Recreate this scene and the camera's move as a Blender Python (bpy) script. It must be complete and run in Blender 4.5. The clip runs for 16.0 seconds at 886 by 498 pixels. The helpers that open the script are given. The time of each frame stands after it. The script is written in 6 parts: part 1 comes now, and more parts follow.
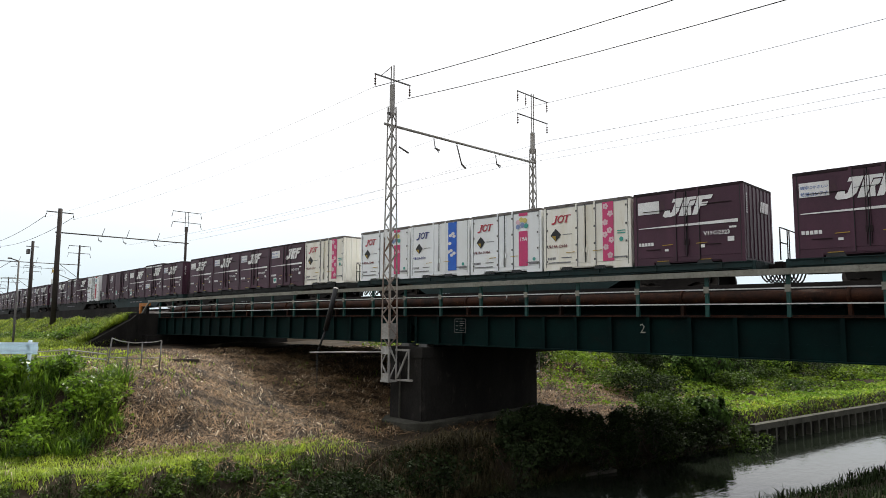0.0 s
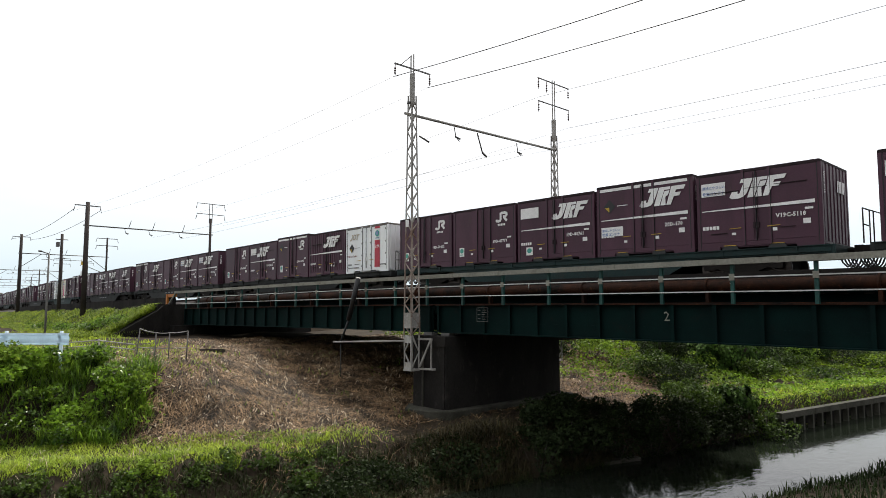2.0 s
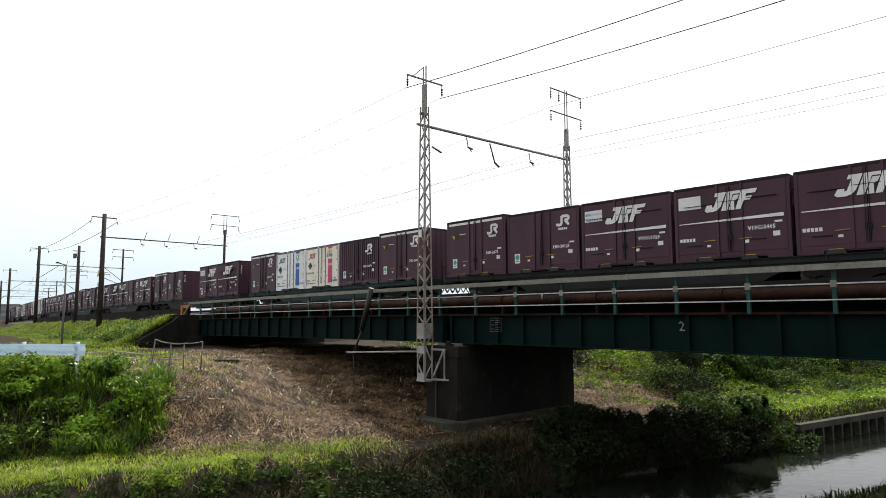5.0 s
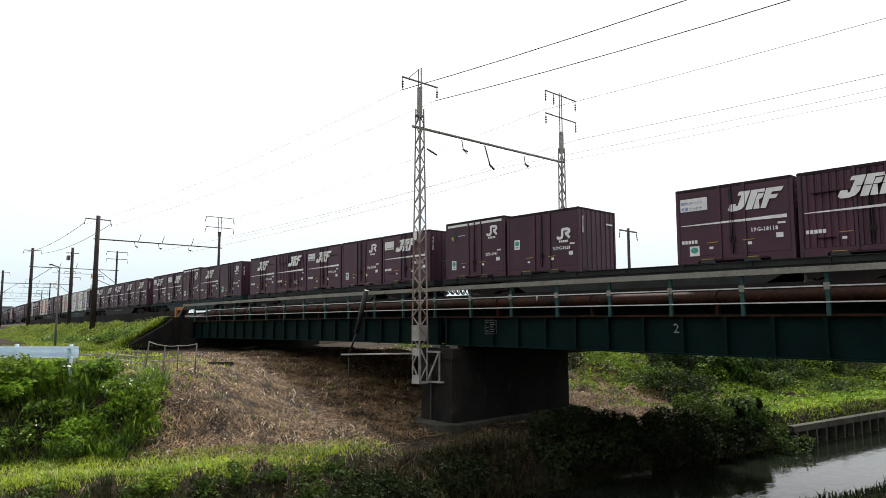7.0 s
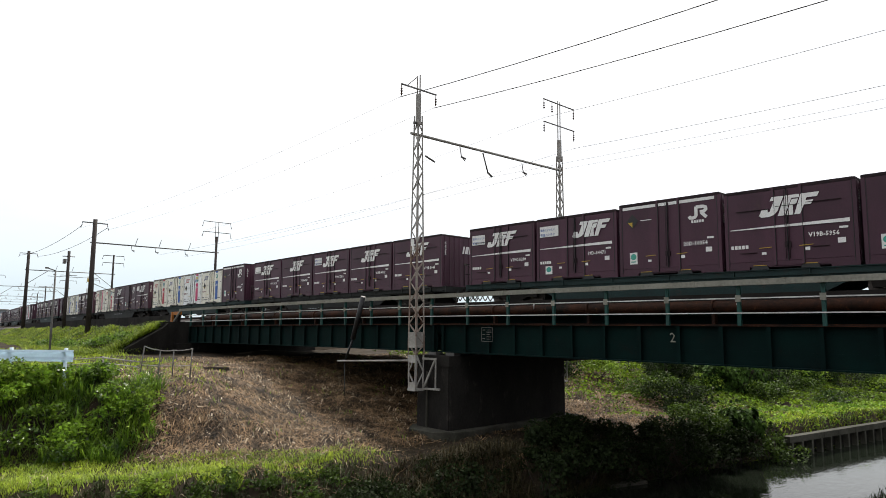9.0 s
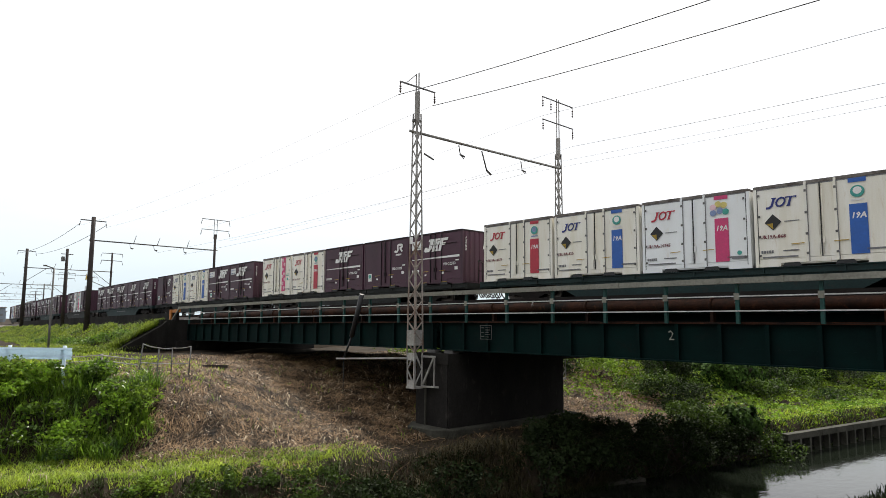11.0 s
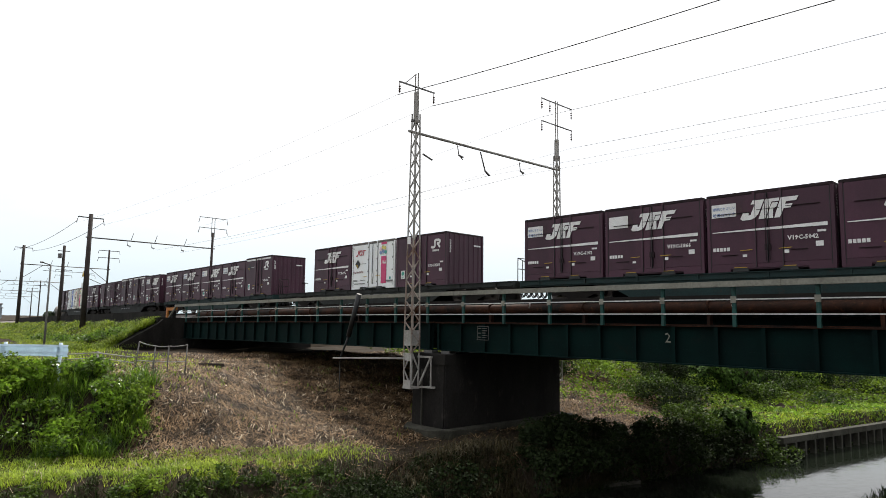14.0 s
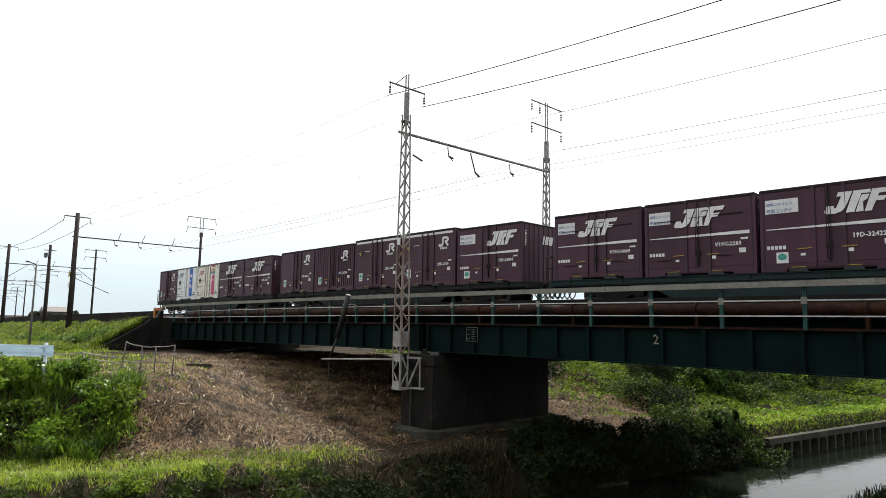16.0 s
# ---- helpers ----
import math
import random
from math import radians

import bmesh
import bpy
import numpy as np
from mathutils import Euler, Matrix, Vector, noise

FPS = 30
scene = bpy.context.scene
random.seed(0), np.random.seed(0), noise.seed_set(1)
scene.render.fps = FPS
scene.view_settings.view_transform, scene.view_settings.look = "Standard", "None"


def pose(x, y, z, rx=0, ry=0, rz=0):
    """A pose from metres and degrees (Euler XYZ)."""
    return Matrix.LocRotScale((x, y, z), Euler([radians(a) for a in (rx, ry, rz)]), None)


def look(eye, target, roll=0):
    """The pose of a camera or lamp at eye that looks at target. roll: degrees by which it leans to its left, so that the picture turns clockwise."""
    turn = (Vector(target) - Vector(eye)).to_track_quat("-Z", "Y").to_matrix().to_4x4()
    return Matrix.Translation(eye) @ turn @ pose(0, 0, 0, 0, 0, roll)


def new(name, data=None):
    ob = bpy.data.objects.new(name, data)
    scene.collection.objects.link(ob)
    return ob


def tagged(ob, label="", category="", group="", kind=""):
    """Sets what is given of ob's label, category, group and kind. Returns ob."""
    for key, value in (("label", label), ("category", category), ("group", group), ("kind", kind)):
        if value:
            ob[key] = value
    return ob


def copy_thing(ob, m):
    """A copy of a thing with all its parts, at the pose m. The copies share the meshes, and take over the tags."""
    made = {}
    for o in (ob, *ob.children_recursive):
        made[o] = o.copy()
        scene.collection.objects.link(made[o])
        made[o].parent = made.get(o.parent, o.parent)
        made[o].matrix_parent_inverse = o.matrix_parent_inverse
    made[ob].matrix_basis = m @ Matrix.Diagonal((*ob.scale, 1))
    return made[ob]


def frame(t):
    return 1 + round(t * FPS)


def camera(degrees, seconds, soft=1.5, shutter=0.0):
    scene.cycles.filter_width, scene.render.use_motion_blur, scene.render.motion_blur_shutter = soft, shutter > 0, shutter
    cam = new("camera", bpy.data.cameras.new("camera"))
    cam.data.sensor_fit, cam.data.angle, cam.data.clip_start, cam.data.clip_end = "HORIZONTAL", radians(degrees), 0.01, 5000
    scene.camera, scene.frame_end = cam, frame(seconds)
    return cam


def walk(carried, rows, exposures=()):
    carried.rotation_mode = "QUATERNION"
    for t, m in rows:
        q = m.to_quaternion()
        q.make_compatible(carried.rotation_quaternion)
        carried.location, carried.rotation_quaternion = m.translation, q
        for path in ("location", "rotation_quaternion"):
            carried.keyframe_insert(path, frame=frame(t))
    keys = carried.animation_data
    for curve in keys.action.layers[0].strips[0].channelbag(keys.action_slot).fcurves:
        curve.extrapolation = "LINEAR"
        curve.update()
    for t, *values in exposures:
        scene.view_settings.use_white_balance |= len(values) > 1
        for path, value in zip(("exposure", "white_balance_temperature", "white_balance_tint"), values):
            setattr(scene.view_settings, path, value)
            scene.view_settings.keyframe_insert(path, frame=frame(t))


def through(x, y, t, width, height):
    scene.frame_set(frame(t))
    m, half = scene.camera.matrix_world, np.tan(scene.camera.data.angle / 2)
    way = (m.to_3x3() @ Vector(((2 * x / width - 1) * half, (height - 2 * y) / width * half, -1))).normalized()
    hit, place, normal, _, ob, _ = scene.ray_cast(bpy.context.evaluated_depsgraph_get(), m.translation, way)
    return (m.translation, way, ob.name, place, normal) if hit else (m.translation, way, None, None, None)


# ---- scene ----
EYE = Vector((0.0, 0.0, 0.0))


def aim(turn, tilt, lean):
    """A hand-held pose at the one standing place: degrees left of +y, up, and of lean."""
    a, b = radians(turn), radians(tilt)
    way = Vector((-math.sin(a) * math.cos(b), math.cos(a) * math.cos(b), math.sin(b)))
    return look(EYE, EYE + way * 10, lean)


cam = camera(68.441, 16.0, soft=0.75)
walk(cam, [
    (0, aim(44.981, 5.834, 0.437)),
    (0.5, aim(45.479, 5.636, 0.088)),
    (1, aim(45.823, 5.388, -0.124)),
    (1.5, aim(46.305, 5.109, -0.091)),
    (2, aim(46.877, 4.873, 0.083)),
    (2.5, aim(47.466, 4.929, 0.141)),
    (3, aim(48.074, 5.127, 0.234)),
    (3.5, aim(48.402, 5.380, 0.208)),
    (4, aim(48.444, 5.540, 0.109)),
    (6.5, aim(47.451, 6.007, -0.094)),
    (7, aim(47.574, 5.957, -0.033)),
    (7.5, aim(47.525, 6.122, 0.330)),
    (8, aim(47.445, 6.327, 0.456)),
    (8.5, aim(47.402, 6.475, 0.612)),
    (9, aim(47.334, 6.570, 0.492)),
    (11.5, aim(47.204, 6.306, 0.488)),
    (12, aim(47.187, 6.238, 0.509)),
    (12.5, aim(47.154, 6.154, 0.798)),
    (13, aim(47.148, 6.168, 0.707)),
    (13.5, aim(47.129, 6.210, 0.912)),
    (14, aim(47.024, 6.421, 1.021)),
    (14.5, aim(46.951, 6.642, 0.976)),
    (15, aim(46.938, 6.662, 1.064)),
    (15.5, aim(46.732, 6.590, 1.003)),
    (16, aim(46.111, 6.529, 1.181))])

# ---- light: hazy bright sky, sun behind the railway ----
SUN_TO = Vector((-0.55, 0.55, 1.0)).normalized()
world = bpy.data.worlds.new("sky")
scene.world = world
world.use_nodes = True
wn, wl = world.node_tree.nodes, world.node_tree.links
wn.clear()
w_out = wn.new("ShaderNodeOutputWorld")
w_bg = wn.new("ShaderNodeBackground")
w_sky = wn.new("ShaderNodeTexSky")
w_sky.sky_type = "NISHITA"
w_sky.sun_disc = False
w_sky.sun_elevation = math.asin(SUN_TO.z)
w_sky.sun_rotation = math.atan2(SUN_TO.x, SUN_TO.y)
w_sky.air_density, w_sky.dust_density = 1.0, 2.5
w_co = wn.new("ShaderNodeTexCoord")
w_map = wn.new("ShaderNodeMapping")
w_map.inputs["Scale"].default_value = (1.2, 1.2, 6.0)
w_noise = wn.new("ShaderNodeTexNoise")
w_noise.inputs["Scale"].default_value = 2.2
w_noise.inputs["Detail"].default_value = 7
w_noise.inputs["Roughness"].default_value = 0.55
w_ramp = wn.new("ShaderNodeValToRGB")
w_ramp.color_ramp.elements[0].position, w_ramp.color_ramp.elements[0].color = 0.34, (0.84, 0.84, 0.84, 1)
w_ramp.color_ramp.elements[1].position, w_ramp.color_ramp.elements[1].color = 0.56, (1, 1, 1, 1)
w_sep = wn.new("ShaderNodeSeparateXYZ")
w_haze = wn.new("ShaderNodeValToRGB")        # cloud colour: grey-blue low down, white above
w_haze.color_ramp.elements[0].position, w_haze.color_ramp.elements[0].color = 0.04, (6.6, 7.65, 8.2, 1)
w_haze.color_ramp.elements[1].position, w_haze.color_ramp.elements[1].color = 0.20, (9.7, 9.8, 10.0, 1)
w_mix = wn.new("ShaderNodeMixRGB")
w_dot = wn.new("ShaderNodeVectorMath")       # the haze is brightest on the sun's side
w_dot.operation = "DOT_PRODUCT"
w_dot.inputs[1].default_value = SUN_TO
w_glow = wn.new("ShaderNodeMapRange")
w_glow.interpolation_type = "SMOOTHSTEP"
w_glow.inputs["From Min"].default_value, w_glow.inputs["From Max"].default_value = -0.50, 0.12
w_glow.inputs["To Min"].default_value, w_glow.inputs["To Max"].default_value = 0.040, 0.122
wl.new(w_co.outputs["Generated"], w_map.inputs["Vector"])
wl.new(w_co.outputs["Generated"], w_sep.inputs[0])
wl.new(w_co.outputs["Generated"], w_dot.inputs[0])
wl.new(w_map.outputs[0], w_noise.inputs["Vector"])
wl.new(w_noise.outputs["Fac"], w_ramp.inputs[0])
wl.new(w_sep.outputs["Z"], w_haze.inputs[0])
wl.new(w_ramp.outputs[0], w_mix.inputs[0])
wl.new(w_sky.outputs[0], w_mix.inputs[1])
wl.new(w_haze.outputs[0], w_mix.inputs[2])
wl.new(w_mix.outputs[0], w_bg.inputs[0])
wl.new(w_dot.outputs["Value"], w_glow.inputs["Value"])
wl.new(w_glow.outputs[0], w_bg.inputs[1])
wl.new(w_bg.outputs[0], w_out.inputs[0])

sun_data = bpy.data.lights.new("sun", "SUN")
sun_data.energy, sun_data.angle, sun_data.color = 5.0, radians(9.0), (1.0, 0.95, 0.85)
sun = new("sun", sun_data)
sun.matrix_world = look(SUN_TO * 60, (0, 0, 0))
scene.view_settings.exposure = 0.0


# ---- materials ----
def mat(name, base, second=None, rough=0.6, metal=0.0, grain=18.0, stain=1.3, bump=0.15, third=None, amount=0.5, vary=0.0,
        streak=None, through=0.0, island=0.0, spec=0.5):
    """A surface with grain, stains and relief in its own space; streak stretches the stains, third is the colour of wear."""
    m = bpy.data.materials.new(name)
    m.use_nodes = True
    n, l = m.node_tree.nodes, m.node_tree.links
    b = n["Principled BSDF"]
    second = second or tuple(c * 0.72 for c in base)
    co = n.new("ShaderNodeTexCoord")
    mp = n.new("ShaderNodeMapping")
    if streak:
        mp.inputs["Scale"].default_value = streak
    l.new(co.outputs["Object"], mp.inputs["Vector"])
    big = n.new("ShaderNodeTexNoise")
    big.inputs["Scale"].default_value, big.inputs["Detail"].default_value = stain, 5
    big.inputs["Roughness"].default_value = 0.65
    fine = n.new("ShaderNodeTexNoise")
    fine.inputs["Scale"].default_value, fine.inputs["Detail"].default_value = grain, 4
    l.new(mp.outputs[0], big.inputs["Vector"])
    l.new(co.outputs["Object"], fine.inputs["Vector"])
    r1 = n.new("ShaderNodeValToRGB")
    r1.color_ramp.elements[0].position, r1.color_ramp.elements[1].position = 0.36, 0.66
    r1.color_ramp.elements[0].color, r1.color_ramp.elements[1].color = (*base, 1), (*second, 1)
    l.new(big.outputs["Fac"], r1.inputs[0])
    mx = n.new("ShaderNodeMixRGB")
    mx.blend_type = "MULTIPLY"
    mx.inputs[0].default_value = amount
    r2 = n.new("ShaderNodeValToRGB")
    r2.color_ramp.elements[0].position, r2.color_ramp.elements[1].position = 0.3, 0.7
    r2.color_ramp.elements[0].color, r2.color_ramp.elements[1].color = (0.55, 0.55, 0.55, 1), (1.2, 1.2, 1.2, 1)
    l.new(fine.outputs["Fac"], r2.inputs[0])
    l.new(r1.outputs[0], mx.inputs[1])
    l.new(r2.outputs[0], mx.inputs[2])
    last = mx.outputs[0]
    if third:
        wear = n.new("ShaderNodeTexNoise")
        wear.inputs["Scale"].default_value, wear.inputs["Detail"].default_value = stain * 3.1, 8
        wear.inputs["Roughness"].default_value = 0.75
        l.new(mp.outputs[0], wear.inputs["Vector"])
        r3 = n.new("ShaderNodeValToRGB")
        r3.color_ramp.elements[0].position, r3.color_ramp.elements[1].position = 0.57, 0.70
        l.new(wear.outputs["Fac"], r3.inputs[0])
        m3 = n.new("ShaderNodeMixRGB")
        m3.inputs[2].default_value = (*third, 1)
        l.new(r3.outputs[0], m3.inputs[0])
        l.new(last, m3.inputs[1])
        last = m3.outputs[0]
    if vary or island:
        hs = n.new("ShaderNodeHueSaturation")
        mr = n.new("ShaderNodeMapRange")
        k = vary or island
        mr.inputs["To Min"].default_value, mr.inputs["To Max"].default_value = 1 - k, 1 + k
        if vary:
            src = n.new("ShaderNodeObjectInfo").outputs["Random"]
        else:
            src = n.new("ShaderNodeNewGeometry").outputs["Random Per Island"]
        l.new(src, mr.inputs["Value"])
        l.new(mr.outputs[0], hs.inputs["Value"])
        l.new(last, hs.inputs["Color"])
        last = hs.outputs[0]
    l.new(last, b.inputs["Base Color"])
    b.inputs["Roughness"].default_value, b.inputs["Metallic"].default_value = rough, metal
    b.inputs["Specular IOR Level"].default_value = spec
    if bump:
        bp = n.new("ShaderNodeBump")
        bp.inputs["Strength"].default_value, bp.inputs["Distance"].default_value = bump, 0.02
        l.new(fine.outputs["Fac"], bp.inputs["Height"])
        l.new(bp.outputs[0], b.inputs["Normal"])
    if through:
        tr = n.new("ShaderNodeBsdfTranslucent")
        sh = n.new("ShaderNodeMixShader")
        sh.inputs[0].default_value = through
        l.new(last, tr.inputs["Color"])
        l.new(b.outputs[0], sh.inputs[1])
        l.new(tr.outputs[0], sh.inputs[2])
        l.new(sh.outputs[0], n["Material Output"].inputs["Surface"])
    return m


M_MAROON = mat("maroon_paint", (0.072, 0.024, 0.045), (0.050, 0.017, 0.032), 0.5, grain=30, stain=1.1, bump=0.03, amount=0.3,
               vary=0.18, streak=(1.2, 1.2, 0.35), third=(0.055, 0.027, 0.030), spec=0.35)
M_WHITEBOX = mat("white_paint_soiled", (0.90, 0.93, 0.95), (0.84, 0.86, 0.86), 0.5, grain=30, stain=0.8, bump=0.02, amount=0.05,
                 vary=0.04, streak=(1.0, 1.0, 0.4), third=(0.80, 0.78, 0.73))
M_CREAM = mat("cream_paint_rust_streaked", (0.90, 0.88, 0.81), (0.80, 0.76, 0.64), 0.5, grain=28, stain=1.1, bump=0.02, amount=0.07,
              vary=0.05, streak=(2.2, 2.2, 0.25), third=(0.66, 0.56, 0.40))
M_PRINT = mat("white_print", (0.88, 0.88, 0.87), (0.74, 0.73, 0.72), 0.6, grain=40, stain=2.5, bump=0.0, amount=0.35)
M_BLUEPRINT = mat("pale_blue_print", (0.25, 0.33, 0.55), None, 0.6, bump=0.0)
M_REDPRINT = mat("red_print", (0.52, 0.03, 0.06), None, 0.5, bump=0.0, amount=0.2)
M_NAVY = mat("navy_print", (0.02, 0.035, 0.22), None, 0.5, bump=0.0, amount=0.2)
M_PINK = mat("pink_print", (0.66, 0.04, 0.18), (0.55, 0.05, 0.16), 0.5, bump=0.0, amount=0.2)
M_PINKPALE = mat("pale_pink_print", (0.90, 0.62, 0.68), None, 0.5, bump=0.0, amount=0.2)
M_BLUEBAND = mat("blue_print", (0.02, 0.12, 0.48), (0.02, 0.10, 0.38), 0.5, bump=0.0, amount=0.2)
M_SKYBAND = mat("sky_blue_print", (0.008, 0.10, 0.58), (0.015, 0.15, 0.62), 0.5, bump=0.0, amount=0.2)
M_DOTYELLOW = mat("pale_yellow_print", (0.78, 0.66, 0.20), None, 0.5, bump=0.0, amount=0.2)
M_FADED = mat("faded_beige_print", (0.60, 0.54, 0.42), None, 0.6, bump=0.0, amount=0.3)
M_YELLOW = mat("yellow_print", (0.55, 0.36, 0.03), None, 0.55, bump=0.0)
M_ROOF = mat("dark_sooty_roof_rim", (0.035, 0.020, 0.024), (0.02, 0.014, 0.016), 0.75, stain=2, spec=0.2)
M_ROOFPALE = mat("grimy_pale_roof_rim", (0.26, 0.24, 0.22), (0.10, 0.085, 0.075), 0.7, stain=3, spec=0.2)
M_BLACK = mat("black_print", (0.015, 0.016, 0.018), None, 0.55, bump=0.0)
M_STICKER = mat("teal_sticker", (0.04, 0.30, 0.30), (0.06, 0.38, 0.28), 0.5, bump=0.0)
M_GREYPRINT = mat("grey_print", (0.22, 0.22, 0.23), None, 0.6, bump=0.0)
M_SILL = mat("wagon_grey_paint", (0.030, 0.034, 0.033), (0.017, 0.018, 0.017), 0.7, stain=1.5, third=(0.02, 0.017, 0.015), vary=0.3, spec=0.2)
M_SILLGREEN = mat("wagon_teal_paint", (0.012, 0.034, 0.034), (0.010, 0.024, 0.024), 0.65, stain=1.5, third=(0.03, 0.024, 0.02), vary=0.1, spec=0.25)
M_BOGIE = mat("bogie_iron_brake_dust", (0.022, 0.019, 0.017), (0.014, 0.012, 0.011), 0.85, grain=40, spec=0.15)
M_WHEEL = mat("wheel_steel", (0.10, 0.085, 0.075), None, 0.5, metal=0.7)
# green paint near black: shade of the bridge's near side put into the colour
M_GIRDER = mat("green_girder_paint_shade_dark", (0.0022, 0.015, 0.0135), (0.002, 0.009, 0.009), 0.8, grain=25, stain=0.6, bump=0.08, amount=0.35,
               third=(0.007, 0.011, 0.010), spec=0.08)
M_RAILING = mat("green_railing_paint", (0.012, 0.070, 0.060), (0.012, 0.05, 0.044), 0.55, stain=1.5, third=(0.05, 0.045, 0.04), spec=0.3)
M_HANDRAIL = mat("weathered_galvanised_trough", (0.27, 0.265, 0.225), (0.18, 0.175, 0.145), 0.6, grain=14, stain=0.8, third=(0.10, 0.08, 0.06), spec=0.3)
M_RUST = mat("rusted_steel", (0.048, 0.017, 0.008), (0.008, 0.006, 0.005), 0.7, grain=22, stain=1.5, bump=0.25, third=(0.10, 0.040, 0.016), spec=0.15)
M_RAILHEAD = mat("polished_rail", (0.55, 0.54, 0.52), None, 0.22, metal=1.0, bump=0.0, amount=0.2)
M_GALV = mat("weathered_galvanised_lattice", (0.40, 0.39, 0.37), (0.22, 0.205, 0.185), 0.65, grain=14, stain=1.2, third=(0.15, 0.085, 0.04))
M_GALVRUST = mat("rust_stained_lattice", (0.36, 0.33, 0.30), (0.16, 0.085, 0.05), 0.7, grain=14, stain=0.9, third=(0.13, 0.05, 0.025))
# tube colour set bright to carry the sky glint on the rails
M_TUBE = mat("glint_bright_galvanised_tube", (0.62, 0.62, 0.60), (0.46, 0.45, 0.43), 0.35, metal=0.5, grain=14, stain=1.0, bump=0.05, third=(0.30, 0.26, 0.22))
M_GALVDARK = mat("dark_steel_fitting", (0.16, 0.155, 0.15), (0.10, 0.095, 0.09), 0.6, metal=0.3)
M_POLE = mat("dark_weathered_concrete_pole", (0.066, 0.054, 0.050), (0.040, 0.034, 0.032), 0.85, grain=20, stain=1.0, spec=0.2)
M_WIRE = mat("wire", (0.06, 0.058, 0.056), None, 0.6, bump=0.0)
M_INSUL = mat("brown_porcelain", (0.10, 0.06, 0.045), None, 0.25, bump=0.0)
# stains are the surface's own; the near-black tone carries shade under the bridge
M_CONC = mat("stained_concrete_shade_dark", (0.026, 0.024, 0.022), (0.012, 0.011, 0.0105), 0.95, grain=16, stain=0.7, bump=0.25, third=(0.05, 0.045, 0.04), streak=(1, 1, 0.4), spec=0.12)
M_CONCL = mat("grey_concrete", (0.17, 0.155, 0.135), (0.09, 0.083, 0.073), 0.9, grain=16, stain=0.9, bump=0.25, third=(0.06, 0.055, 0.045), spec=0.2)
M_WETWALL = mat("mossy_damp_concrete", (0.080, 0.077, 0.064), (0.034, 0.034, 0.026), 0.9, grain=14, stain=0.8, bump=0.25, third=(0.025, 0.03, 0.018), spec=0.15)
M_BALLAST = mat("ballast_stone", (0.20, 0.175, 0.155), (0.12, 0.10, 0.088), 0.95, grain=9, stain=3.0, bump=0.9)
M_EARTH = mat("earth_with_litter", (0.042, 0.031, 0.021), (0.026, 0.020, 0.014), 0.95, grain=7, stain=0.5, bump=0.6, third=(0.06, 0.044, 0.028), spec=0.1)
M_STRAW = mat("cut_straw", (0.262, 0.170, 0.094), (0.032, 0.021, 0.013), 0.65, grain=5, stain=1.1, bump=0.0, amount=0.5, island=0.95, through=0.1, spec=0.12)
M_FLAKE = mat("pale_dry_leaf", (0.58, 0.47, 0.32), (0.20, 0.15, 0.10), 0.6, grain=3, stain=0.5, bump=0.0, amount=0.3, island=0.6, through=0.15, spec=0.4)
# grass colour raised to sunlit brightness
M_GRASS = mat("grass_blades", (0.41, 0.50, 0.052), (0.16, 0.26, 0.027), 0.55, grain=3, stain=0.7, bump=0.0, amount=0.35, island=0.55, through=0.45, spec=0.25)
M_BANKGRASS = mat("bank_grass_blades", (0.25, 0.32, 0.030), (0.060, 0.115, 0.013), 0.55, grain=3, stain=0.55, bump=0.0, amount=0.35, island=0.6, through=0.45, spec=0.2)
M_WEED = mat("tall_weed_blades", (0.18, 0.29, 0.028), (0.034, 0.085, 0.011), 0.32, grain=3, stain=0.9, bump=0.0, amount=0.35, island=0.7, through=0.5, spec=0.5)
M_LEAF = mat("vine_leaves", (0.23, 0.33, 0.036), (0.07, 0.14, 0.018), 0.6, grain=3, stain=0.5, bump=0.0, amount=0.35, island=0.6, through=0.42, spec=0.2)
# leaf colour lifted to stand for direct sun
M_LEAFSUN = mat("sunlit_vine_leaves", (0.25, 0.39, 0.035), (0.09, 0.19, 0.018), 0.6, grain=3, stain=0.6, bump=0.0, amount=0.35, island=0.55, through=0.45, spec=0.2)
M_VINE = mat("mixed_vine_leaves", (0.155, 0.235, 0.017), (0.016, 0.036, 0.008), 0.6, grain=3, stain=0.24, bump=0.0, amount=0.35, island=0.7, through=0.4, spec=0.2)
# leaf colour cut far down to carry the shade of bank and bridge
M_LEAFSHADE = mat("shade_dark_shrub_leaves", (0.022, 0.036, 0.009), (0.012, 0.021, 0.006), 0.8, grain=3, stain=0.4, bump=0.0, amount=0.3, island=0.5, through=0.25, spec=0.2)
M_SHRUB = mat("mid_green_shrub_leaves", (0.075, 0.125, 0.016), (0.026, 0.050, 0.009), 0.6, grain=3, stain=0.9, bump=0.0, amount=0.35, island=0.65, through=0.35, spec=0.2)
M_MOUND = mat("deep_green_vine_leaves", (0.055, 0.105, 0.014), (0.020, 0.046, 0.009), 0.75, grain=3, stain=0.8, bump=0.0, amount=0.35, island=0.7, through=0.15, spec=0.12)
# bank-lip grass darkened in its colour for the shaded river face
M_BANKSHADE = mat("shaded_bank_grass", (0.040, 0.058, 0.014), (0.020, 0.030, 0.009), 0.75, grain=3, stain=0.8, bump=0.0, amount=0.35, island=0.6, through=0.25, spec=0.15)
# dry reed colour lowered too, for the shadows below the bridge
M_DRYGRASS = mat("dry_reed_blades_shaded", (0.080, 0.064, 0.032), (0.040, 0.034, 0.016), 0.7, grain=3, stain=0.4, bump=0.0, amount=0.3, island=0.6, through=0.2, spec=0.2)
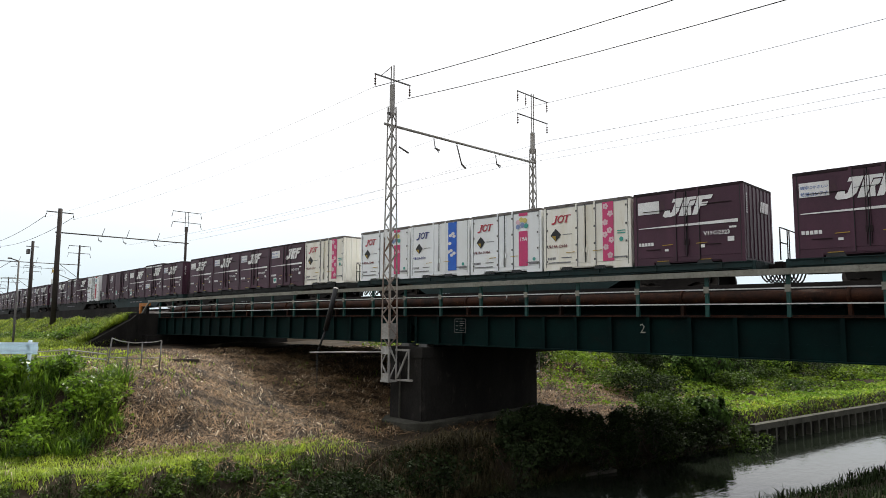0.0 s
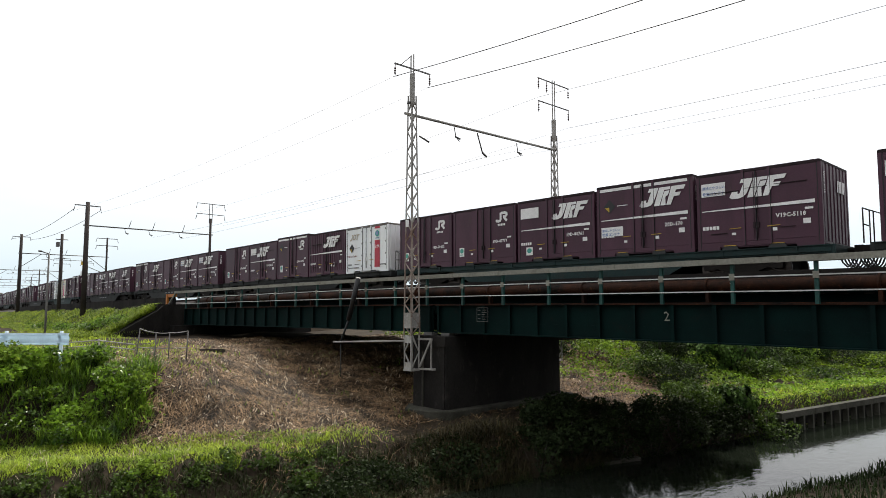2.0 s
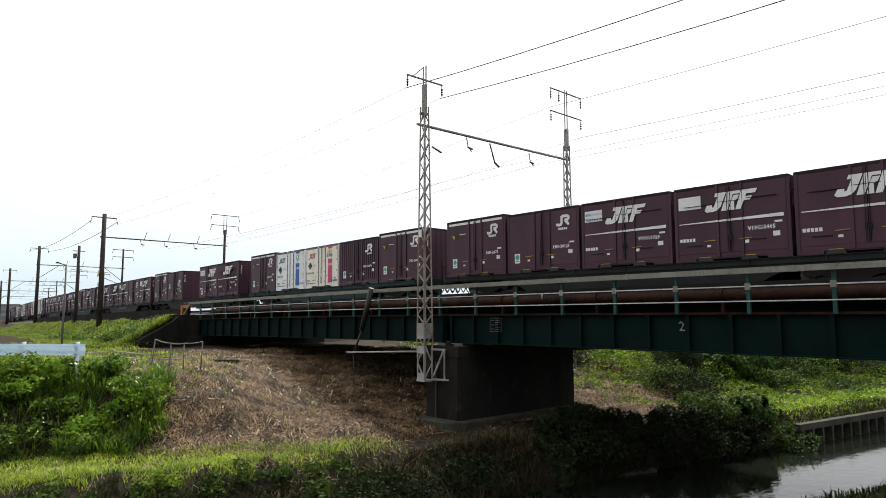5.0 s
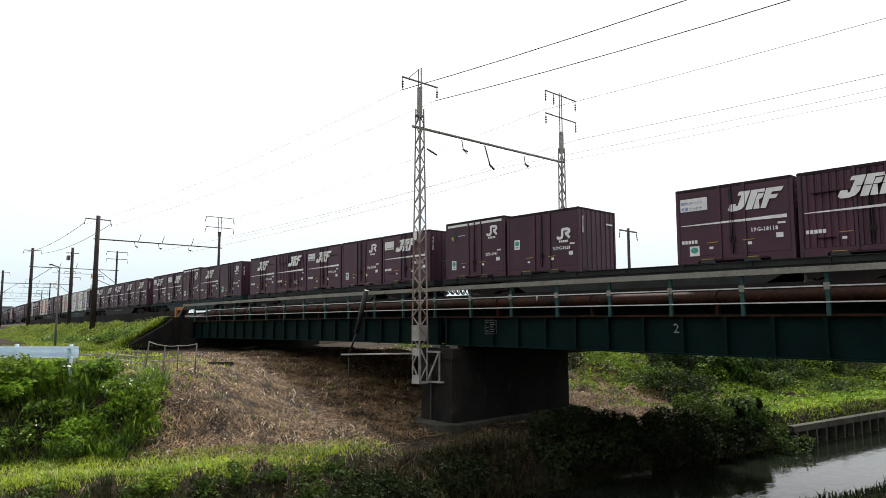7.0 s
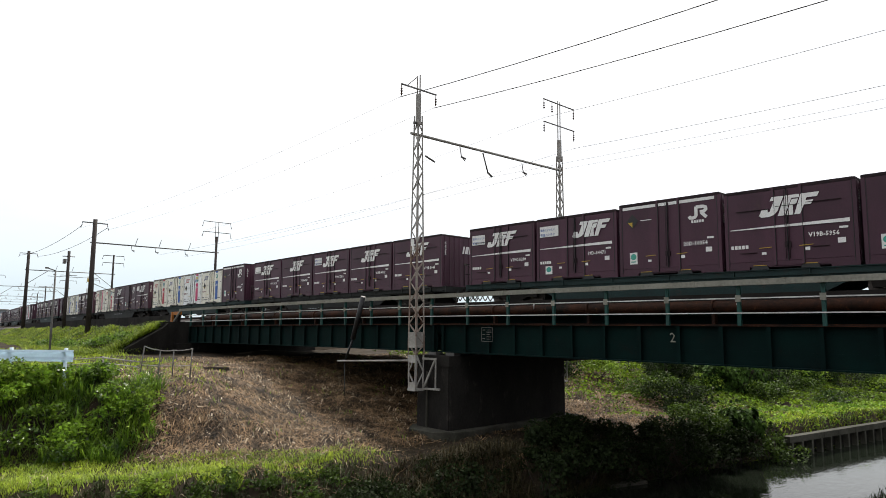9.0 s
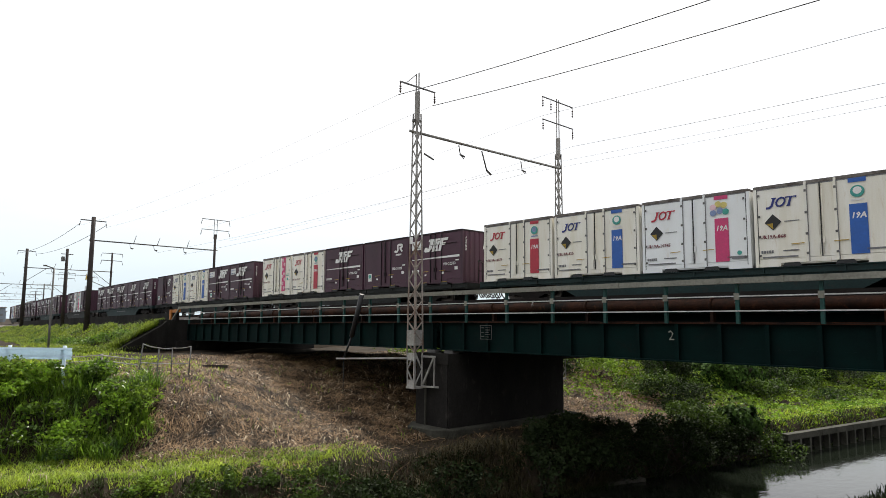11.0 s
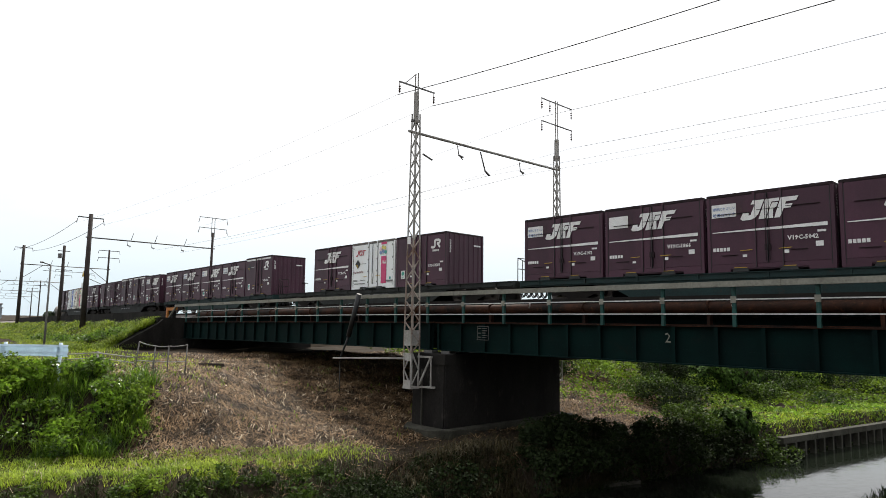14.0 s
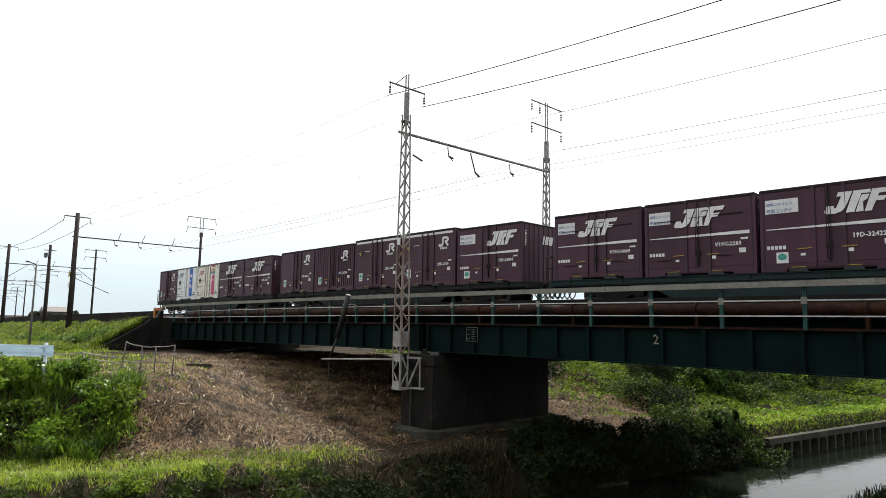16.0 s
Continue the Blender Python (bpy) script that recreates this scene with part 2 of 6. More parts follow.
M_GUARD = mat("white_guard_rail_paint", (0.66, 0.78, 0.88), (0.56, 0.68, 0.78), 0.4, stain=1.2, amount=0.15)
M_ORANGE = mat("orange_paint", (0.50, 0.17, 0.02), None, 0.6, stain=3)
M_FAR = mat("far_town_haze", (0.30, 0.34, 0.38), (0.24, 0.28, 0.31), 0.9, bump=0.0)
M_ROOFFAR = mat("far_roof", (0.35, 0.33, 0.31), None, 0.9, bump=0.0)
M_TREEFAR = mat("far_trees", (0.08, 0.11, 0.06), None, 0.9, grain=3, stain=1)


def make_water():
    m = bpy.data.materials.new("river_water")
    m.use_nodes = True
    n, l = m.node_tree.nodes, m.node_tree.links
    b = n["Principled BSDF"]
    b.inputs["Base Color"].default_value = (0.010, 0.013, 0.009, 1)
    b.inputs["Roughness"].default_value = 0.04
    b.inputs["IOR"].default_value = 1.33
    co = n.new("ShaderNodeTexCoord")
    mp = n.new("ShaderNodeMapping")
    mp.inputs["Scale"].default_value = (1.6, 0.7, 1)
    a = n.new("ShaderNodeTexNoise")
    a.inputs["Scale"].default_value, a.inputs["Detail"].default_value = 2.6, 6
    bp = n.new("ShaderNodeBump")
    bp.inputs["Strength"].default_value, bp.inputs["Distance"].default_value = 0.085, 0.10
    l.new(co.outputs["Object"], mp.inputs["Vector"])
    l.new(mp.outputs[0], a.inputs["Vector"])
    l.new(a.outputs["Fac"], bp.inputs["Height"])
    l.new(bp.outputs[0], b.inputs["Normal"])
    return m


M_WATER = make_water()


# ---- small tools ----
def part(name, bm, material, parent, label=""):
    me = bpy.data.meshes.new(name)
    bm.to_mesh(me)
    bm.free()
    me.materials.append(material)
    ob = new(name, me)
    ob.parent = parent
    if label:
        ob["label"] = label
    return ob


def thing(name, m, label, category, group="", kind=""):
    ob = new(name)
    ob.empty_display_size = 0.2
    ob.matrix_basis = m
    return tagged(ob, label, category, group, kind)


def solo(name, bm, material, label, category, group="", kind=""):
    return tagged(part(name, bm, material, None), label, category, group, kind)


def box(bm, x0, x1, y0, y1, z0, z1):
    v = [bm.verts.new(c) for c in ((x0, y0, z0), (x1, y0, z0), (x1, y1, z0), (x0, y1, z0),
                                   (x0, y0, z1), (x1, y0, z1), (x1, y1, z1), (x0, y1, z1))]
    for f in ((3, 2, 1, 0), (4, 5, 6, 7), (0, 1, 5, 4), (1, 2, 6, 5), (2, 3, 7, 6), (3, 0, 4, 7)):
        bm.faces.new([v[i] for i in f])
    return bm


def bar(bm, p, q, w, h=None, up=(0, 0, 1)):
    """A rectangular bar from p to q, w across and h high."""
    p, q = Vector(p), Vector(q)
    h = h or w
    d = (q - p).normalized()
    u = Vector(up)
    if abs(d.dot(u)) > 0.98:
        u = Vector((0, 1, 0))
    s = d.cross(u).normalized() * w / 2
    u = s.cross(d).normalized() * h / 2
    a = [bm.verts.new(p + i * s + j * u) for i, j in ((-1, -1), (1, -1), (1, 1), (-1, 1))]
    b = [bm.verts.new(q + i * s + j * u) for i, j in ((-1, -1), (1, -1), (1, 1), (-1, 1))]
    bm.faces.new(a), bm.faces.new(b[::-1])
    for i in range(4):
        bm.faces.new((a[i], b[i], b[(i + 1) % 4], a[(i + 1) % 4]))
    return bm


def rod(bm, p, q, r, r2=None, seg=8):
    """A round rod, tapered if r2 is given."""
    p, q = Vector(p), Vector(q)
    r2 = r if r2 is None else r2
    d = (q - p).normalized()
    u = d.cross(Vector((0, 0, 1)) if abs(d.z) < 0.95 else Vector((0, 1, 0))).normalized()
    w = d.cross(u)
    a, b = [], []
    for i in range(seg):
        t = 2 * math.pi * i / seg
        e = u * math.cos(t) + w * math.sin(t)
        a.append(bm.verts.new(p + e * r))
        b.append(bm.verts.new(q + e * r2))
    bm.faces.new(a[::-1]), bm.faces.new(b)
    for i in range(seg):
        f = bm.faces.new((a[i], a[(i + 1) % seg], b[(i + 1) % seg], b[i]))
        f.smooth = True
    return bm


def prism(bm, pts, y0, y1):
    """An outline in x and z drawn out from y0 to y1."""
    a = [bm.verts.new((x, y0, z)) for x, z in pts]
    b = [bm.verts.new((x, y1, z)) for x, z in pts]
    bm.faces.new(a), bm.faces.new(b[::-1])
    k = len(pts)
    for i in range(k):
        bm.faces.new((a[i], b[i], b[(i + 1) % k], a[(i + 1) % k]))
    bmesh.ops.recalc_face_normals(bm, faces=bm.faces)
    return bm


def strip(bm, line, section, smooth=False):
    """A section of (across, up) swept along points of (x, y, z); across is along +y."""
    rings = [[bm.verts.new((x, y + a, z + b)) for a, b in section] for x, y, z in line]
    k = len(section)
    for r, s in zip(rings, rings[1:]):
        for i in range(k):
            bm.faces.new((r[i], s[i], s[(i + 1) % k], r[(i + 1) % k])).smooth = smooth
    bm.faces.new(rings[0]), bm.faces.new(rings[-1][::-1])
    bmesh.ops.recalc_face_normals(bm, faces=bm.faces)
    return bm


def B():
    return bmesh.new()


def mesh_object(name, verts, faces, material):
    """One mesh from arrays of triangles or quads."""
    me = bpy.data.meshes.new(name)
    verts, faces = np.asarray(verts, np.float32), np.asarray(faces, np.int32)
    me.vertices.add(len(verts))
    me.vertices.foreach_set("co", verts.ravel())
    k = faces.shape[1]
    me.loops.add(faces.size)
    me.loops.foreach_set("vertex_index", faces.ravel())
    me.polygons.add(len(faces))
    me.polygons.foreach_set("loop_start", np.arange(0, faces.size, k, dtype=np.int32))
    me.update(calc_edges=True)
    me.materials.append(material)
    return new(name, me)


# ---- the line of the railway ----
FACE_Y, FLOOR_Z = 20.60, 1.826        # near side of the loads and their underside on the bridge
LINE_Y = FACE_Y + 1.225


def line_y(x):
    return LINE_Y + 0.32e-3 * min(x + 25, 0.0) ** 2


def edge_z(x):
    """Height of the bridge's edge beside the track."""
    q = x + 25
    return FLOOR_Z - 1.0 + 0.0009 * q - 0.014 * (math.sqrt(q * q + 225) - q) / 2


def rail_z(x):
    """Height of the rails, which fall a little towards the river's near bank."""
    p = min(x, 12.0) + 20
    return edge_z(x) - 0.0026 * (p + math.sqrt(p * p + 36))


def line_pose(x):
    h = 0.5
    yaw = math.degrees(math.atan2(line_y(x + h) - line_y(x - h), 2 * h))
    tilt = -math.degrees(math.atan2(rail_z(x + h) - rail_z(x - h), 2 * h))
    return pose(x, line_y(x), rail_z(x), 0, tilt, yaw)

# ---- the train ----
SPEED = 21.171
# where the front load of each wagon is at the start
FRONTS = (12.97, -7.48, -27.95, -48.39, -68.40, -88.75, -109.50, -130.2, -151.32, -171.52, -192.02, -212.90, -233.42, -253.80,
          -274.22, -294.64, -314.50, -334.89, -355.55, -375.70)
BOX_L, BOX_W, BOX_H, SLOT = 3.715, 2.45, 2.5, 3.834


def side(u, v, h=BOX_H, out=0.012):
    """A place on the near side: u from its left end, v from its top, both as shares."""
    return Vector((-BOX_L / 2 + u * BOX_L, -BOX_W / 2 - out, h * (1 - v)))


def flat(bm, outline, h=BOX_H, out=0.012):
    """A painted patch on the near side, from an outline of (u, v)."""
    f = bm.faces.new([bm.verts.new(side(u, v, h, out)) for u, v in outline])
    f.normal_update()
    if f.normal.y > 0:
        f.normal_flip()
    return bm


def oblong(bm, u0, u1, v0, v1, h=BOX_H, out=0.012):
    return flat(bm, ((u0, v0), (u1, v0), (u1, v1), (u0, v1)), h, out)


def disc(bm, u, v, ru, rv, h=BOX_H, out=0.016, seg=14):
    return flat(bm, [(u + ru * math.cos(2 * math.pi * i / seg), v + rv * math.sin(2 * math.pi * i / seg)) for i in range(seg)], h, out)


LAYER = [0]


def ribbon(bm, pts, w, h=BOX_H, out=0.012):
    """A flat band of even width along points of (u, v), mitred at its bends; each lies a hair over the last."""
    LAYER[0] = (LAYER[0] + 1) % 4
    out += 0.0015 * LAYER[0]
    q = [Vector((u * BOX_L, v * h)) for u, v in pts]
    rows = []
    for i, c in enumerate(q):
        a = (c - q[i - 1]).normalized() if i else (q[1] - c).normalized()
        b = (q[i + 1] - c).normalized() if i + 1 < len(q) else a
        if (q[0] - q[-1]).length < 1e-6 and i in (0, len(q) - 1):
            a, b = (q[-1] - q[-2]).normalized(), (q[1] - q[0]).normalized()
        n1, n2 = Vector((-a.y, a.x)), Vector((-b.y, b.x))
        n = (n1 + n2).normalized()
        n *= w * BOX_L / 2 / max(0.5, n.dot(n1))
        rows.append([bm.verts.new(side(e.x / BOX_L, e.y / h, h, out)) for e in (c + n, c - n)])
    for r, s in zip(rows, rows[1:]):
        f = bm.faces.new((r[0], s[0], s[1], r[1]))
        f.normal_update()
        if f.normal.y > 0:
            f.normal_flip()
    return bm


TEXTS = {}


def lettering(words, size, shear=0.0, bold=0.03):
    """A flat mesh of words in the built-in font, upright, facing -y; kept for repeats."""
    key = (words, size, shear, bold)
    if key not in TEXTS:
        cu = bpy.data.curves.new("lettering", "FONT")
        cu.body, cu.size, cu.shear, cu.resolution_u, cu.offset = words, size, shear, 1, size * bold
        ob = bpy.data.objects.new("lettering", cu)
        me = bpy.data.meshes.new_from_object(ob)
        bpy.data.objects.remove(ob)
        me.transform(Matrix.Rotation(radians(90), 4, "X"))
        TEXTS[key] = me
    return TEXTS[key]


def letter(name, words, size, place, material, parent, shear=0.0, turn=None, label="", bold=0.03):
    me = lettering(words, size, shear, bold)
    if not me.materials:
        me.materials.append(material)
    ob = new(name, me)
    ob.parent = parent
    ob.matrix_basis = Matrix.Translation(place) @ (turn or Matrix.Identity(4))
    if label:
        ob["label"] = label
    return ob


def slanted_logo(bm, u0, v0, w, hgt, h=BOX_H):
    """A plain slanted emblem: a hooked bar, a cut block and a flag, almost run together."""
    def q(a, b):
        return (u0 + w * (a + 0.15 * (1 - b)), v0 + hgt * b)
    flat(bm, [q(0.04, 0), q(0.30, 0), q(0.27, 0.74), q(0.22, 0.92), q(0.12, 1.0), q(-0.04, 1.0), q(-0.11, 0.90), q(-0.09, 0.62), q(0.04, 0.62), q(0.06, 0.76), q(0.10, 0.74), q(0.12, 0.20), q(0.03, 0.20)], h)
    flat(bm, [q(0.32, 0), q(0.62, 0), q(0.64, 0.16), q(0.48, 0.16), q(0.475, 0.40), q(0.46, 1.0), q(0.31, 1.0)], h)
    flat(bm, [q(0.50, 0.22), q(0.63, 0.22), q(0.62, 0.44), q(0.56, 0.54), q(0.63, 1.0), q(0.49, 1.0), q(0.485, 0.42)], h)
    flat(bm, [q(0.65, 0), q(1.02, 0), q(1.00, 0.22), q(0.80, 0.22), q(0.79, 0.36), q(0.95, 0.36), q(0.93, 0.56), q(0.79, 0.56), q(0.77, 1.0), q(0.65, 1.0)], h)


def curved_logo(bm, u0, v0, w, hgt, h=BOX_H):
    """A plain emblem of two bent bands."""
    t = w * 0.17
    def q(a, b):
        return (u0 + w * a, v0 + hgt * b)
    ribbon(bm, [q(0.42, 0.02), q(0.42, 0.75), q(0.36, 0.90), q(0.24, 0.95), q(0.10, 0.92), q(0.04, 0.78)], t, h)
    ribbon(bm, [q(0.42, 0.07), q(0.80, 0.07), q(0.92, 0.16), q(0.94, 0.32), q(0.84, 0.47), q(0.62, 0.50)], t, h)
    ribbon(bm, [q(0.66, 0.50), q(0.96, 0.98)], t, h)


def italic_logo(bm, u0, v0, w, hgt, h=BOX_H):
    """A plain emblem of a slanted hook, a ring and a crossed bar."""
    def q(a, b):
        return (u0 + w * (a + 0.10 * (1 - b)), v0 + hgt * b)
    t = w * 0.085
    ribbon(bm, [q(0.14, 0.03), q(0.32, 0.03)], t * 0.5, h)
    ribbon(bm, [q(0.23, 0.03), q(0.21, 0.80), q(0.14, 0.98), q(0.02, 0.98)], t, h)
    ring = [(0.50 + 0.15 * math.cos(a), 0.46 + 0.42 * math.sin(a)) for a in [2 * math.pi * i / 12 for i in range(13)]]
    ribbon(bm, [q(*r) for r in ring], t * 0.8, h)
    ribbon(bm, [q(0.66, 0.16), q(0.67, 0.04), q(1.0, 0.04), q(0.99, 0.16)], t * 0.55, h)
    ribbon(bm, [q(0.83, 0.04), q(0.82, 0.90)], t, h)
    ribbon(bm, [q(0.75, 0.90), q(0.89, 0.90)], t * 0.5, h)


def corrugated(x0, x1, z0, z1, y, depth, pitch):
    """One folded sheet facing -y, with its ribs standing out to y."""
    k = max(2, round((x1 - x0) / pitch))
    s = (x1 - x0) / k
    pts = [(x0, y + depth)]
    for i in range(k):
        a = x0 + i * s
        pts += [(a + 0.12 * s, y + depth), (a + 0.24 * s, y), (a + 0.76 * s, y), (a + 0.88 * s, y + depth)]
    pts += [(x1, y + depth), (x1, y + depth + 0.03), (x0, y + depth + 0.03)]
    bm = B()
    lo = [bm.verts.new((a, b, z0)) for a, b in pts]
    hi = [bm.verts.new((a, b, z1)) for a, b in pts]
    n = len(pts)
    for i in range(n):
        bm.faces.new((lo[i], lo[(i + 1) % n], hi[(i + 1) % n], hi[i]))
    bm.faces.new(lo[::-1]), bm.faces.new(hi)
    bmesh.ops.recalc_face_normals(bm, faces=bm.faces)
    return bm


def shell(c, paint, h, ribbed, white, smooth=False):
    """Body, roof, posts, doors, ends and pockets that every container has."""
    hl, hw = BOX_L / 2, BOX_W / 2
    bm = box(B(), -hl + 0.03, hl - 0.03, -hw + 0.05, hw - 0.05, 0.06, h - 0.05)
    part("body", bm, paint, c)
    bm = B()
    prism(bm, [(-hl, h - 0.09), (hl, h - 0.09), (hl, h - 0.02), (hl - 0.04, h), (-hl + 0.04, h), (-hl, h - 0.02)], -hw, hw)
    part("roof", bm, M_ROOFPALE if white else M_ROOF, c)
    for sx in (-1, 1):
        for sy in (-1, 1):
            bm = box(B(), sx * hl - (0.10 if sx > 0 else 0), sx * hl + (0 if sx > 0 else 0.10),
                     sy * hw - (0.10 if sy > 0 else 0), sy * hw + (0 if sy > 0 else 0.10), 0.0, h - 0.09)
            part("corner_post", bm, paint, c)
    bm = box(B(), -hl + 0.1, hl - 0.1, -hw + 0.012, -hw + 0.07, 0.10, 0.24)
    box(bm, -hl + 0.1, hl - 0.1, hw - 0.07, hw - 0.012, 0.10, 0.24)
    box(bm, -hl + 0.1, -hl + 0.72, -hw + 0.012, hw - 0.012, 0.0, 0.10)
    box(bm, hl - 0.72, hl - 0.1, -hw + 0.012, hw - 0.012, 0.0, 0.10)
    part("bottom_rail", bm, paint, c)
    # near side: fixed leaves and the two door leaves between pilasters
    for a, b, nm in ((0.03, 0.395, "side_panel"), (0.615, 0.97, "side_panel"), (0.405, 0.502, "door"), (0.508, 0.605, "door")):
        if ribbed:
            bm = corrugated(-hl + a * BOX_L, -hl + b * BOX_L, 0.25, h - 0.10, -hw, 0.035, 0.2)
        else:
            bm = box(B(), -hl + a * BOX_L, -hl + b * BOX_L, -hw + 0.008, -hw + 0.06, 0.25, h - 0.10)
        panel = part(nm, bm, paint, c)
        if nm == "door":
            x = -hl + (0.49 if a < 0.45 else 0.52) * BOX_L
            bm = rod(B(), (x, -hw - 0.036, 0.3), (x, -hw - 0.036, h - 0.15), 0.010, seg=6)
            box(bm, x - 0.03, x + 0.03, -hw - 0.05, -hw, 0.62, 0.80)
            part("lock_rod", bm, paint if white else M_ROOF, panel)
    for u in (0.40, 0.61):
        bm = box(B(), -hl + u * BOX_L - 0.035, -hl + u * BOX_L + 0.035, -hw - 0.022, -hw + 0.05, 0.12, h - 0.03)
        part("pilaster", bm, paint, c)
        bm = box(B(), -hl + u * BOX_L + 0.036, -hl + u * BOX_L + 0.049, -hw - 0.032, -hw + 0.03, 0.12, h - 0.10)
        part("hinge_joint", bm, paint if smooth else M_BLACK if not white else M_GREYPRINT, c)
    bm = box(B(), -hl + 0.5035 * BOX_L - 0.008, -hl + 0.5035 * BOX_L + 0.008, -hw - 0.032, -hw + 0.03, 0.25, h - 0.10)
    part("door_seam", bm, M_BLACK, c)
    for u in (0.031, 0.969):
        bm = box(B(), -hl + u * BOX_L - 0.008, -hl + u * BOX_L + 0.008, -hw - 0.001, -hw + 0.03, 0.12, h - 0.10)
        part("edge_joint", bm, M_BLACK, c)
    if white and not smooth:
        bm = B()
        for u in (0.40, 0.61, 0.045, 0.955):
            for v in (0.12, 0.38, 0.63, 0.86):
                q = side(u, v, h)
                box(bm, q.x - 0.03, q.x + 0.03, -hw - 0.032, -hw - 0.02, q.z - 0.035, q.z + 0.035)
        tagged(part("hinge_set", bm, M_GALVDARK, c, "small grey hinges"), kind="stuff")
        bm = box(B(), -hl + 0.1, hl - 0.1, -hw + 0.0, -hw + 0.03, h - 0.13, h - 0.10)
        part("gutter", bm, M_GREYPRINT, c)
    for sx in (-1, 1):
        bm = corrugated(-hw + 0.1, hw - 0.1, 0.12, h - 0.09, -hl + 0.005, 0.045, 0.33)
        bmesh.ops.transform(bm, matrix=Matrix.Rotation(radians(90 * sx), 4, "Z"), verts=bm.verts)
        part("end_panel", bm, paint, c)
    for u in (0.28, 0.66):
        bm = prism(B(), [(-hl + u * BOX_L - 0.27, 0.0), (-hl + u * BOX_L - 0.2, 0.11), (-hl + u * BOX_L + 0.2, 0.11), (-hl + u * BOX_L + 0.27, 0.0)],
                   -hw + 0.002, -hw + 0.02)
        pocket = part("fork_pocket", bm, M_BLACK, c)
        bm = bar(B(), (-hl + u * BOX_L - 0.2, -hw - 0.002, 0.125), (-hl + u * BOX_L + 0.2, -hw - 0.002, 0.125), 0.012, 0.02)
        part("pocket_edge", bm, M_YELLOW if not white else paint, pocket)
    for u in (0.33, 0.64):
        part("latch", bar(B(), side(u - 0.05, 0.74, h, 0.03), side(u + 0.05, 0.735, h, 0.03), 0.015, 0.022), M_YELLOW, c)


def tag_bars(bm, h):
    oblong(bm, 0.875, 0.935, 0.55, 0.575, h)
    oblong(bm, 0.86, 0.915, 0.68, 0.74, h)
    oblong(bm, 0.30, 0.335, 0.79, 0.82, h)
    oblong(bm, 0.63, 0.665, 0.76, 0.80, h)


def owner_bars(bm, u0, v0, w, hgt, h):
    """Unreadable small marks: five short blocks."""
    for i in range(5):
        oblong(bm, u0 + w * i / 5, u0 + w * (i + 0.78) / 5, v0, v0 + hgt, h)
        

